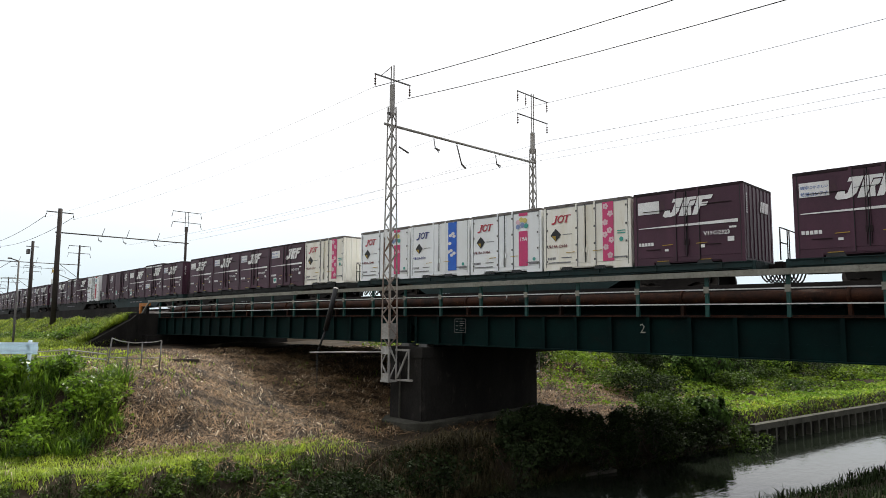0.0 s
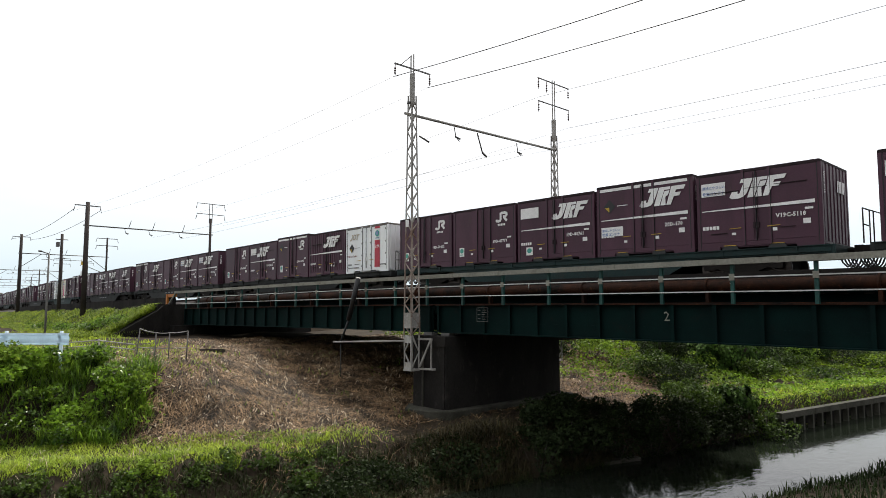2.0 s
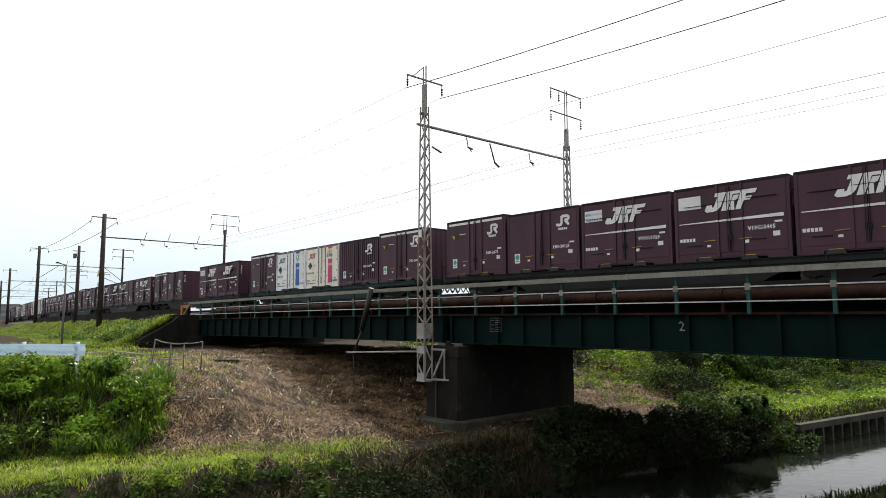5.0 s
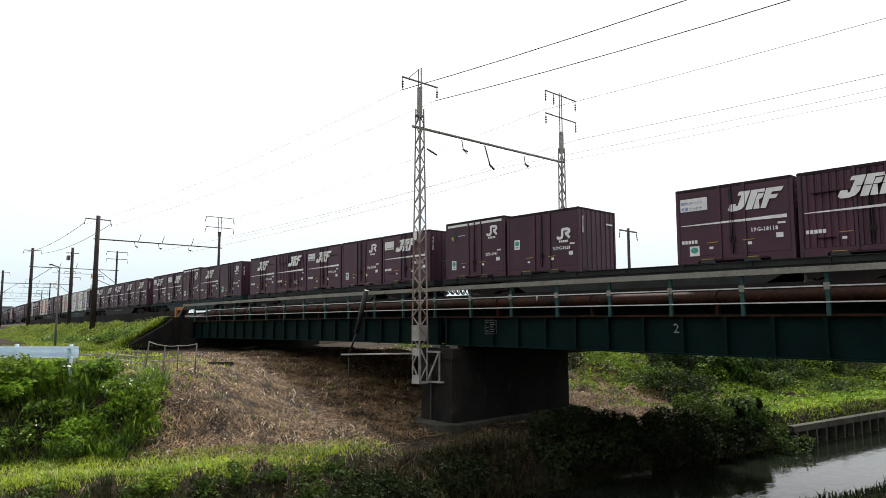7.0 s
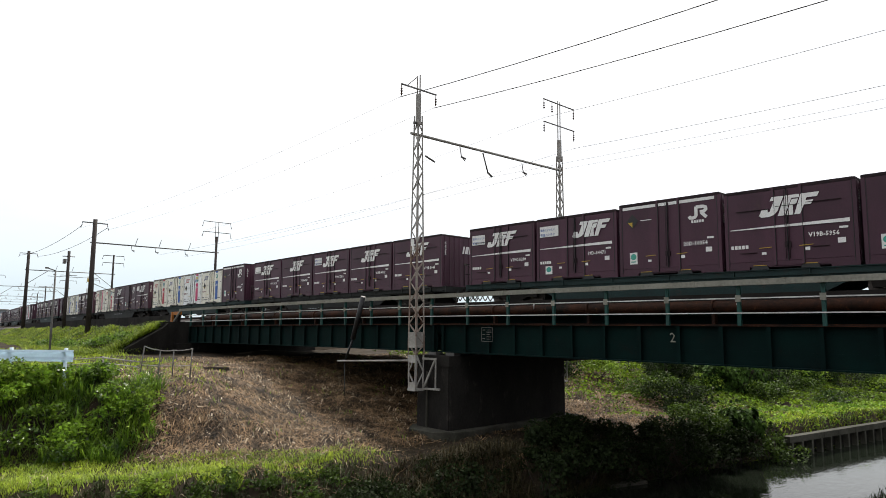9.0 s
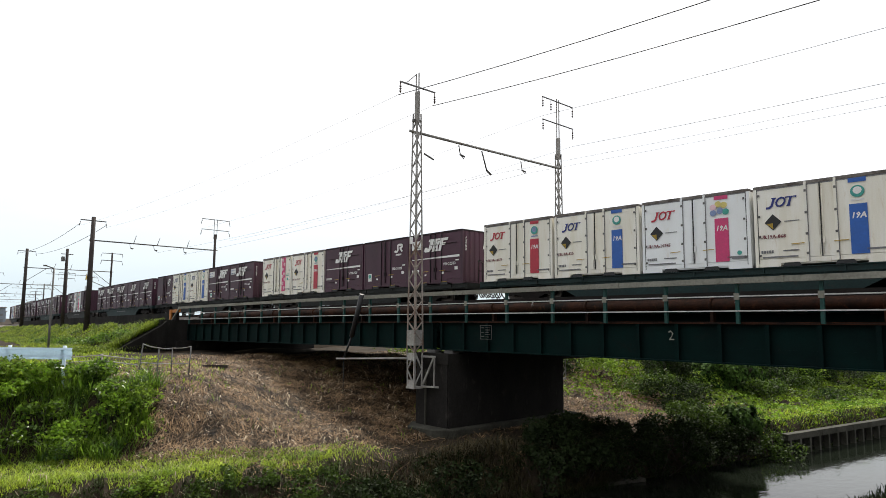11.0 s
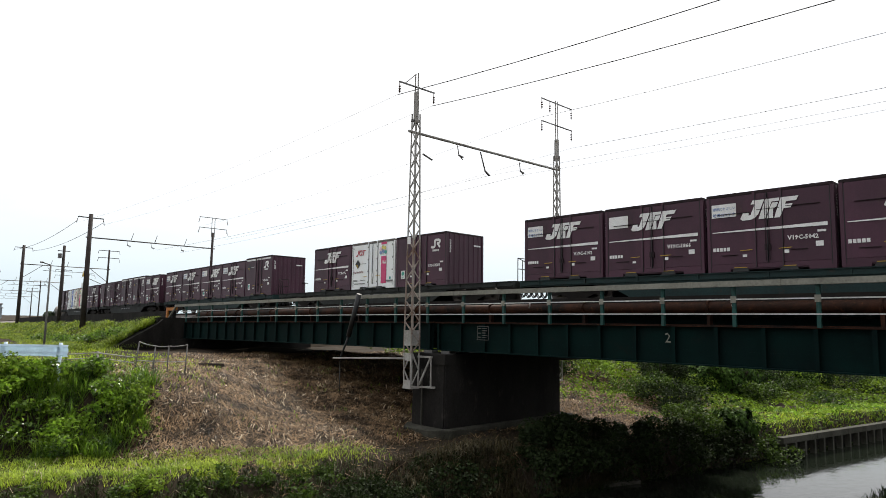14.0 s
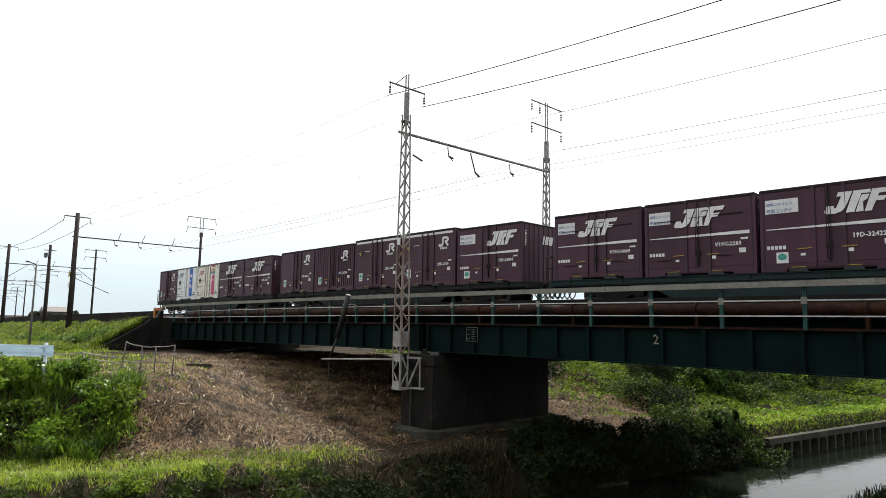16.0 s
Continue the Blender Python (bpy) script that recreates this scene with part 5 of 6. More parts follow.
def slim_pole(x, y, top):
    """A thin pole whose cross arms stand on two uprights."""
    t = thing("overhead_line_pole", pose(0, 0, 0), "slim dark line pole with two raised cross arms", "pole", "overhead line poles")
    part("pole", rod(B(), (x, y, float(ground_z(x, y)) - 0.3), (x, y, top - 1.7), 0.15, 0.12, seg=10), M_POLE, t)
    for d in (-0.16, 0.16):
        part("upright", bar(B(), (x, y + d, top - 2.2), (x, y + d, top - 0.1), 0.045), M_GALVDARK, t)
    for a in (0.15, 1.25):
        part("cross_arm", bar(B(), (x, y - 1.5, top - a), (x, y + 1.5, top - a), 0.06), M_GALVDARK, t)
        insulator(t, (x, y - 1.45, top - a), 0.6, 0.15)
        insulator(t, (x, y + 1.45, top - a), 0.6, -0.15)
    return t


def portal(x, ny, fy, near_top, far_top, beam_z, braced=False):
    t = tall_pole(x, ny, near_top, 0.25, "dark weathered concrete line pole beside the track", (0.35,), 2.2)
    if x > -80:
        bm = prism(B(), [(x - 0.3, 3.6), (x + 0.3, 3.6), (x, 4.15)], ny - 0.30, ny - 0.27)
        part("warning_plate", bm, M_YELLOW, t, "yellow triangular warning plate")
        bm = box(B(), x - 0.16, x + 0.16, ny - 0.31, ny - 0.28, 2.6, 3.0)
        part("plate", bm, M_PRINT, t)
        bm = bar(B(), (x, ny, 3.55), (x, ny + 3.2, 2.2), 0.05)
        part("guy", bm, M_GALVDARK, t)
    u = tall_pole(x, fy, far_top, 0.17, "dark line pole with two cross arms behind the track", (0.15, 1.25), 3.0) if x < -80 else slim_pole(x, fy, far_top)
    b = thing("overhead_beam", pose(0, 0, 0), "dark steel beam across the tracks between two poles", "beam")
    bm = rod(B(), (x, ny - 0.3, beam_z), (x, fy + 0.3, beam_z), 0.06, seg=8)
    part("tube", bm, M_GALVDARK, b)
    if braced:
        bm = B()
        bar(bm, (x, ny, beam_z - 2.0), (x, ny + 2.6, beam_z), 0.07)
        bar(bm, (x, fy, beam_z - 2.0), (x, fy - 2.6, beam_z), 0.07)
        bar(bm, (x, ny + 2.6, beam_z - 0.75), (x, fy - 2.0, beam_z - 0.75), 0.06)
        part("brace", bm, M_GALVDARK, b)
    for q in (0.28, 0.47, 0.72):
        catenary_arm(b, x, ny + (fy - ny) * q, beam_z)
        bm = rod(B(), (x, ny + (fy - ny) * (q + 0.03), beam_z), (x, ny + (fy - ny) * (q + 0.05), beam_z + 0.8), 0.03, seg=6)
        part("upright", bm, M_GALVDARK, b)


near_mast()
far_mast()
beam()
portal(-66.7, 17.0, 28.8, 9.5, 10.7, 7.3)
portal(-108.5, 19.3, 30.6, 9.9, 10.2, 7.2, True)
portal(-150.0, 22.0, 34.0, 9.0, 9.4, 6.6, True)
portal(-192.0, 26.5, 38.5, 8.4, 8.8, 6.0, True)
portal(-235.0, 31.0, 45.0, 8.0, 8.4, 5.6, True)
sig = tall_pole(-80.0, 18.0, 7.6, 0.19, "dark line pole with fittings beside the embankment", (), 1)
bm = box(B(), -80.3, -79.7, 17.5, 17.75, 6.2, 6.7)
rod(bm, (-80, 17.4, 7.0), (-80, 18.6, 7.0), 0.05, seg=6)
part("fitting", bm, M_GALVDARK, sig)
tall_pole(-128.0, 33.0, 7.5, 0.16, "dark line pole beyond the track", (0.2,), 2.0)
tall_pole(-25.2, 41.0, 6.3, 0.13, "dark utility pole with one cross arm beyond the bridge", (0.2,), 2.2, base=-6)


def wire(points, r, label):
    bm = strip(B(), [tuple(p) for p in points], [(r * math.cos(2 * math.pi * i / 6), r * math.sin(2 * math.pi * i / 6)) for i in range(6)], True)
    solo("wire", bm, M_WIRE, label, "wire", "overhead wires")


def sag(p, q, drop, k=10):
    p, q = Vector(p), Vector(q)
    return [p.lerp(q, i / k) - Vector((0, 0, 4 * drop * (i / k) * (1 - i / k))) for i in range(k + 1)]


for y, ya, yb, z in ((17.08, 15.9, 19.0, 9.76), (19.07, 18.1, 20.4, 9.74)):
    wire(sag((-66.7, ya, 8.6), (-21.4, y, z), 0.5), 0.005, "thin dark feeder wire between the masts")
    wire(sag((-21.4, y, z), (24, y, z - 0.3), 0.85, 14), 0.016, "dark feeder wire over the bridge")
    wire(sag((-108.5, ya + 2.3, 9.2), (-66.7, ya, 8.8), 0.6), 0.022, "dark feeder wire along the railway")
for y, z in ((27.05, 11.1), (29.7, 9.9)):
    wire(sag((-66.7, y + 0.5, z - 1.5), (-21.4, y, z), 0.4), 0.006, "thin wire behind the track")
    wire(sag((-21.4, y, z), (24, y, z), 0.4, 14), 0.009, "thin wire behind the track")
for y, z in ((22.95, 7.18), (25.55, 7.66)):
    wire(sag((-66.7, y, 6.6), (-21.4, y, z), 0.25), 0.007, "thin contact wire over the track")
    wire(sag((-21.4, y, z), (24, y, z), 0.25, 14), 0.005, "thin contact wire over the track")

# ---- revetment, conduit, rails and small things ----
def revetment():
    t = thing("revetment", pose(0, 0, 0), "grey concrete cap beam on a row of piles at the water", "river wall", kind="structure")
    bm = B()
    ys = [32.8 + 3 * i for i in range(21)]
    pts = [(float(bank_x(y)) + 0.05, y) for y in ys]
    for (a, b), (c, d) in zip(pts, pts[1:]):
        bar(bm, (a, b + 0.02, -5.2), (c, d - 0.02, -5.2), 0.36, 0.28)
    part("cap_beam", bm, M_WETWALL, t)
    for i in range(70):
        y = 33.0 + i * 0.85
        x = float(bank_x(y)) + 0.1
        bm = box(B(), x - 0.10, x + 0.14, y - 0.11, y + 0.11, -7.0, -5.34)
        part("pile", bm, M_WETWALL, t)
    bm = B()
    for (a, b), (c, d) in zip(pts, pts[1:]):
        bar(bm, (a - 0.40, b, -5.9), (c - 0.40, d, -5.9), 0.06, 1.3)
    part("backing_board", bm, M_CONC, t)


revetment()
t = thing("cable_conduit", pose(0, 0, 0), "black wrapped cable conduit slanting down from the railing", "conduit")
part("sleeve", rod(B(), (-25.65, 18.45, 1.28), (-26.35, 18.4, -0.75), 0.12, seg=10), M_BLACK, t)
part("cable", rod(B(), (-26.35, 18.4, -0.75), (-26.85, 18.3, -1.85), 0.05, seg=8), M_BLACK, t)
part("drop_cable", rod(B(), (-26.85, 18.3, -1.85), (-26.8, 18.3, -4.3), 0.02, seg=6), M_BLACK, t)
t = solo("support_pipe", rod(B(), (-27.3, 18.2, -1.84), (-21.2, 18.1, -1.54), 0.042, seg=8), M_GALV, "pale galvanised pipe held out from the mast foot", "pipe")

t = thing("railing_end", pose(0, 0, 0), "orange painted frame and brace at the bridge end", "barrier")
bm = bar(B(), (-51.0, 18.9, -0.5), (-51.0, 18.9, 0.75), 0.30)
bar(bm, (-51.15, 18.9, 0.62), (-49.6, 18.9, 0.66), 0.22)
part("post", bm, M_ORANGE, t)
bm = bar(B(), (-49.3, NEAR_Y, 0.85), (-50.6, NEAR_Y - 0.2, -0.35), 0.10)
part("brace", bm, M_HANDRAIL, t)


def guard_rail():
    t = thing("guard_rail", pose(0, 0, 0), "white painted steel road guard rail at the dyke", "guard rail")
    a, d = Vector((-26.75, 6.42, 0)), Vector((-1.8, -1.95, 0)).normalized()
    n = Vector((-d.y, d.x, 0))
    z = -1.27
    bm = B()
    prof = [(-0.21, 0.0), (-0.14, 0.06), (-0.05, 0.0), (0.05, 0.0), (0.14, 0.06), (0.21, 0.0)]
    rows = [[bm.verts.new(a + d * s + n * o + Vector((0, 0, z + h))) for h, o in prof] for s in (0.0, 4.0, 8.0, 12.0)]
    for r, w in zip(rows, rows[1:]):
        for k in range(len(prof) - 1):
            bm.faces.new((r[k], w[k], w[k + 1], r[k + 1]))
    bmesh.ops.solidify(bm, geom=list(bm.faces), thickness=0.012)
    part("beam", bm, M_GUARD, t)
    for i in range(6):
        p = a + d * (0.35 + 2.0 * i) - n * 0.10
        g = float(ground_z(p.x, p.y)) - 0.3
        bm = rod(B(), (p.x, p.y, g), (p.x, p.y, z + 0.28), 0.06, seg=10)
        part("post", bm, M_GUARD, t)
    for h in (-0.45,):
        bm = rod(B(), a + d * 0.6 + Vector((0, 0, z + h)) - n * 0.5, a + d * 12 + Vector((0, 0, z + h)) - n * 0.5, 0.03, seg=6)
        part("lower_rail", bm, M_GUARD, t)


def mesh_fence():
    t = thing("pipe_fence", pose(0, 0, 0), "grey leaning pipe fence with slack rails on the dyke", "fence")
    feet = [Vector((-28.75, 9.39, 0)), Vector((-28.3, 9.99, 0)), Vector((-27.95, 10.44, 0)), Vector((-27.5, 11.0, 0))]
    tips = [Vector((-28.65, 9.50, -1.02)), Vector((-28.28, 10.03, -1.19)), Vector((-27.95, 10.46, -1.19)), Vector((-27.48, 11.05, -1.12))]
    for p, q in zip(feet, tips):
        part("post", rod(B(), (p.x, p.y, float(ground_z(p.x, p.y)) - 0.2), q, 0.026, seg=6), M_GALVDARK, t)
    for a, b in zip(tips, tips[1:]):
        bm = B()
        line = sag(a, b, 0.035, 4)
        for p, q in zip(line, line[1:]):
            rod(bm, p, q, 0.020, seg=6)
        part("top_rail", bm, M_GALV, t)
    low = [p.lerp(q, 0.32) for p, q in zip([Vector((f.x, f.y, -2.15)) for f in feet], tips)]
    for a, b in zip(low, low[1:]):
        part("lower_rail", rod(B(), a, b, 0.018, seg=6), M_GALV, t)
    u = thing("pipe_rail", pose(0, 0, 0), "low grey pipe rail beside the dyke road", "railing")
    q = [Vector((-34.0, 7.6, 0)), Vector((-31.6, 8.75, 0)), Vector((-28.8, 9.36, 0))]
    tops = (-1.80, -1.60, -1.68)
    for drop in (0.0, 0.22):
        bm = B()
        for (a, za), (b, zb) in zip(zip(q, tops), zip(q[1:], tops[1:])):
            rod(bm, a + Vector((0, 0, za - drop)), b + Vector((0, 0, zb - drop)), 0.026, seg=6)
        part("rail", bm, M_GALV, u)
    for a, z in zip(q[:2], tops):
        part("post", rod(B(), (a.x, a.y, -2.9), (a.x, a.y, z + 0.06), 0.05, seg=8), M_GALV, u)


guard_rail()
mesh_fence()
t = thing("street_lamp", pose(0, 0, 0), "slim grey steel road lamp on the dyke", "street lamp")
bm = rod(B(), (-38.0, 8.0, -2.9), (-38.0, 8.0, 2.55), 0.06, 0.04, seg=8)
rod(bm, (-38.0, 8.0, 2.55), (-38.3, 7.72, 2.68), 0.03, seg=6)
part("pole", bm, M_GALVDARK, t)
part("lamp_head", prism(B(), [(-38.58, 2.67), (-38.27, 2.65), (-38.25, 2.72), (-38.53, 2.75)], 7.62, 7.74), M_GALVDARK, t)
bm = bar(B(), (-14.25, 21.6, -6.05), (-13.75, 23.3, -6.05), 0.35, 0.34)
solo("concrete_slab", bm, M_CONCL, "pale concrete slab at the water's edge", "slab")
bm = bar(B(), (-31.19, 13.21, -2.27), (-32.47, 14.88, -2.41), 0.26, 0.22)
solo("timber_beam", bm, M_POLE, "dark old timber lying on the straw slope", "timber")

# ---- plants and litter ----
rng = np.random.default_rng(7)


def patch(x, y, f=1.0):
    """Uneven growth from 0 to 1."""
    v = np.sin(x * 0.83 * f + 1.3 * np.sin(y * 0.41 * f)) + np.sin(y * 1.07 * f + 1.1 * np.sin(x * 0.57 * f)) + 0.6 * np.sin((x + y) * 2.3 * f)
    return np.clip(0.5 + v / 5.2, 0, 1)


def spots(n, x0, x1, y0, y1, keep):
    """Random places on the ground for which keep(x, y, d) is above a random share."""
    x, y = rng.uniform(x0, x1, n), rng.uniform(y0, y1, n)
    ok = keep(x, y, bank_x(y) - x) > rng.random(n)
    x, y = x[ok], y[ok]
    return x, y, ground_z(x, y)


def blades(name, at, tall, wide, lean, material, label, category, droop=0.35, tilt=None):
    """Bent tapered blades, one sheet of them."""
    x, y, z = at
    n = len(x)
    h = tall[0] + (tall[1] - tall[0]) * rng.random(n) ** 1.4
    w = wide * rng.uniform(0.6, 1.4, n) / 2
    a = rng.uniform(0, 2 * np.pi, n)
    dx, dy = np.cos(a), np.sin(a)
    l = lean * rng.uniform(0.3, 1.4, n) * h
    ox, oy = (tilt or (0, 0))
    lx, ly = dx * l + ox * h, dy * l + oy * h
    px, py = -dy * w, dx * w
    v = np.stack([
        np.stack([x - px, y - py, z - 0.03], 1), np.stack([x + px, y + py, z - 0.03], 1),
        np.stack([x + lx * 0.4 - px * 0.8, y + ly * 0.4 - py * 0.8, z + h * 0.62], 1),
        np.stack([x + lx * 0.4 + px * 0.8, y + ly * 0.4 + py * 0.8, z + h * 0.62], 1),
        np.stack([x + lx, y + ly, z + h * (1 - droop * rng.random(n) * np.minimum(1, lean * 2))], 1)], 1).reshape(-1, 3)
    b = (np.arange(n) * 5)[:, None]
    f = np.concatenate([b + [0, 1, 3], b + [0, 3, 2], b + [2, 3, 4]])
    return tagged(mesh_object(name, v, f, material), label, category, kind="stuff")


def litter(name, at, length, wide, material, label):
    """Cut stalks lying on the ground at small tilts."""
    x, y, z = at
    n = len(x)
    l = rng.uniform(*length, n) / 2
    a = rng.uniform(0, np.pi, n)
    dx, dy = np.cos(a) * l, np.sin(a) * l
    za, zb = ground_z(x - dx, y - dy), ground_z(x + dx, y + dy)
    lift = rng.uniform(0.01, 0.07, n)
    kick = rng.normal(0, 0.05, n)
    w = wide * rng.uniform(0.5, 1.5, n) / 2
    px, py = -np.sin(a) * w, np.cos(a) * w
    v = np.stack([np.stack([x - dx - px, y - dy - py, za + lift - kick], 1), np.stack([x - dx + px, y - dy + py, za + lift - kick + w * 0.6], 1),
                  np.stack([x + dx + px, y + dy + py, zb + lift + kick + w * 0.6], 1), np.stack([x + dx - px, y + dy - py, zb + lift + kick], 1)], 1).reshape(-1, 3)
    f = (np.arange(n) * 4)[:, None] + [0, 1, 2, 3]
    return tagged(mesh_object(name, v, f, material), label, "straw", kind="stuff")


def leaf_mesh(name, c, size, material, flat=0.5):
    """Small pointed leaves at the places c, turned at random."""
    n = len(c)
    u = rng.normal(size=(n, 3))
    u[:, 2] *= flat
    u /= np.linalg.norm(u, axis=1)[:, None]
    t = rng.normal(size=(n, 3))
    w = np.cross(u, t)
    w /= np.linalg.norm(w, axis=1)[:, None]
    s = (size * rng.uniform(0.55, 1.4, n))[:, None]
    drop = np.zeros((n, 3))
    drop[:, 2] = -0.18
    v = np.stack([c - u * s * 0.5, c + w * s * 0.36, c + (u * 0.6 + drop) * s, c - w * s * 0.36], 1).reshape(-1, 3)
    f = (np.arange(n) * 4)[:, None] + [0, 1, 2, 3]
    return mesh_object(name, v, f, material)


def shrub(x, y, r, h, n, material, label, size=0.11, sink=0.0):
    """A shrub of leaning stems and an uneven shell of leaves."""
    z = float(ground_z(x, y))
    t = thing("shrub", pose(x, y, z), label, "shrub", "shrubs on the bank")
    bm = B()
    lobes = []
    for i in range(9):
        a, q = rng.uniform(0, 6.28), rng.uniform(0.15, 0.95)
        tip = Vector((math.cos(a) * r * q, math.sin(a) * r * q, h * rng.uniform(0.45, 0.95) * (1.15 - 0.5 * q) - sink))
        rod(bm, (tip.x * 0.15, tip.y * 0.15, -0.1), tip, 0.025, 0.008, seg=5)
        lobes.append(tip)
    tagged(part("branchwork", bm, M_POLE, t), kind="stuff")
    pick = rng.integers(0, len(lobes), n)
    c = np.array([tuple(v) for v in lobes])[pick]
    off = rng.normal(size=(n, 3))
    off /= np.linalg.norm(off, axis=1)[:, None]
    rad = r * rng.uniform(0.28, 0.46, len(lobes))[pick] * rng.uniform(0.75, 1.08, n)
    c = c + off * rad[:, None] * np.array([1, 1, 0.8])
    gz = ground_z(c[:, 0] + x, c[:, 1] + y) - z
    c[:, 2] = np.maximum(c[:, 2], gz + rng.uniform(0.02, 0.25, n))
    ob = leaf_mesh("foliage", c, size, material)
    ob.parent = t
    tagged(ob, kind="stuff")
    return t


def toe_d(y):
    return 8.2 - 2.7 * sm(4, 11, y)


def crest_d(y):
    return 11.0 + 10.0 * sm(10, 17, y)


def lip_d(y):
    return 4.3 - 3.0 * sm(13, 18, y)


def weed_edge(x, y):
    return 8.3 + 0.9 * np.sin(x * 0.9) + 0.5 * np.sin(x * 2.3)


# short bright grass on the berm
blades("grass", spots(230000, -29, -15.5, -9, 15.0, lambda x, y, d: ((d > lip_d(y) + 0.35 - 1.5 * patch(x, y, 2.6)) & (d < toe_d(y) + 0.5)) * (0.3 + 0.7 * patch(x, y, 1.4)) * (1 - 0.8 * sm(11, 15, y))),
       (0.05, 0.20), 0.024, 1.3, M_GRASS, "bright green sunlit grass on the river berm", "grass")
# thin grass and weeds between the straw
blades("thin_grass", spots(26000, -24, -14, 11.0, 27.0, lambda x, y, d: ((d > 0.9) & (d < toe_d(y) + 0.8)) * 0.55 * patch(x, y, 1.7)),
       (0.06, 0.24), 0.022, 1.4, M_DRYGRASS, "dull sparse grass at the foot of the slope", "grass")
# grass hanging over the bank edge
# shade of the bank face is in this grass colour
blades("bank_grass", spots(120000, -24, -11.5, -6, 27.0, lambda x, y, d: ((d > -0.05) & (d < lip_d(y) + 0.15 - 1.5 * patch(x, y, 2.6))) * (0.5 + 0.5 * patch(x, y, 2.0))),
       (0.12, 0.40), 0.024, 1.3, M_BANKSHADE, "rank grass hanging over the bank, coloured as shaded", "grass", 0.8, (0.45, -0.2))
blades("seed_grass", spots(1100, -24, -17, 1, 13.5, lambda x, y, d: ((d > lip_d(y) - 1.6) & (d < toe_d(y) + 0.6)) * patch(x, y, 2.4)),
       (0.15, 0.42), 0.015, 1.5, M_FLAKE, "pale arching seed grass on the berm", "grass", 0.9)
blades("dry_reed", spots(5000, -17.5, -14.6, 14.4, 18.2, lambda x, y, d: ((d > 0.3) & (d < 2.3)) * patch(x, y, 1.1)),
       (0.4, 0.95), 0.03, 0.6, M_DRYGRASS, "pale drooping reed clump on the bank", "reed", 0.7)
# tall weeds on the steep slope
blades("weeds", spots(95000, -33, -20.5, -10, 10.5, lambda x, y, d: ((d > toe_d(y) - 0.3) & (d < crest_d(y) + 0.6) & (y < weed_edge(x, y))) * np.clip(2.8 * patch(x, y, 2.1) - 0.85, 0.07, 1)),
       (0.30, 0.95), 0.032, 0.95, M_WEED, "tall dense green weeds on the dyke slope", "weeds")
for i in range(13):
    y = float(rng.uniform(-4, 7.6))
    d = float(rng.uniform(7.6, 11.5))
    shrub(float(bank_x(y)) - d, y, 0.75, 0.85, 620, M_LEAFSUN if i % 3 == 0 else M_WEED, "leafy green weed clump on the dyke slope", 0.12)
blades("verge_grass", spots(42000, -60, -25, -6, 15.0, lambda x, y, d: ((d > crest_d(y) - 1.5) & (y < 14.5)) * (0.25 + 0.7 * patch(x, y, 0.9)) * (1 - 0.5 * sm(9, 14, y))),
       (0.08, 0.30), 0.035, 0.9, M_GRASS, "short green grass beside the dyke road", "grass")
px, py, pz = spots(6000, -31, -23, 1.0, 6.4, lambda x, y, d: ((d > 10.0) & (d < 11.8)) * (patch(x, y, 1.6) > 0.42))
tagged(leaf_mesh("broad_creeper", np.stack([px, py, pz + 0.25 + 0.55 * rng.random(len(px)) ** 0.6], 1), 0.20, M_LEAFSUN, 0.25),
       "bright broad-leaved creeper below the guard rail", "vines", kind="stuff")
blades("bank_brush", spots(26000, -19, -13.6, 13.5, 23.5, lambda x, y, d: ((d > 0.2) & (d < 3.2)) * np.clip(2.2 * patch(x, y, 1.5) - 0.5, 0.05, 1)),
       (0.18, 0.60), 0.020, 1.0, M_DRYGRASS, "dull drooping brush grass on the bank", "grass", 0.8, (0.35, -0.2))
# the railway bank
def bank_keep(x, y, d):
    mid = 23.7 + 0.32e-3 * np.minimum(x + 25, 0) ** 2
    e = mid - 6.4 - y
    return ((e > 0.1) & (e < 6)) * (0.4 + 0.6 * patch(x, y, 0.7)) * ((x < -50) | (y < 17.2))
blades("bank_slope_grass", spots(230000, -130, -49.8, 7, 22, bank_keep), (0.08, 0.30), 0.042, 1.2, M_BANKGRASS, "lush green grass on the railway bank", "grass")
blades("bank_clump", spots(16000, -62, -48.6, 11.8, 17.4, lambda x, y, d: np.maximum((patch(x, y, 1.0) > 0.55) * 0.8, (x > -50.2) * 0.9)), (0.16, 0.50), 0.035, 1.2, M_BANKGRASS, "taller grass clumps at the bridge end", "grass")
blades("edge_tufts", spots(5000, -50.6, -48.5, 11.8, 17.6, lambda x, y, d: 0.9 * (patch(x, y, 1.8) > 0.35)), (0.22, 0.65), 0.035, 1.2, M_BANKGRASS,
       "long grass tufts spilling over the end wall", "grass", 0.8, (0.5, -0.3))
# cut straw on the slope
litter("straw_litter", spots(260000, -44, -19, 6.5, 40, lambda x, y, d: ((d > toe_d(y) - 0.2) & (d < crest_d(y) + 5) & (y > weed_edge(x, y) - 0.6)) * (0.5 + 0.5 * patch(x, y, 1.5)) * (1 - 0.6 * sm(22, 40, y))),
       (0.08, 0.50), 0.020, M_STRAW, "dry brown cut reed stalks strewn over the slope")
litter("dry_litter", spots(15000, -24, -14, 9.5, 27.0, lambda x, y, d: ((d > 1.0) & (d < toe_d(y) + 0.5)) * 0.6 * patch(x, y, 1.3)),
       (0.15, 0.5), 0.024, M_STRAW, "thin dry stalks at the foot of the slope")
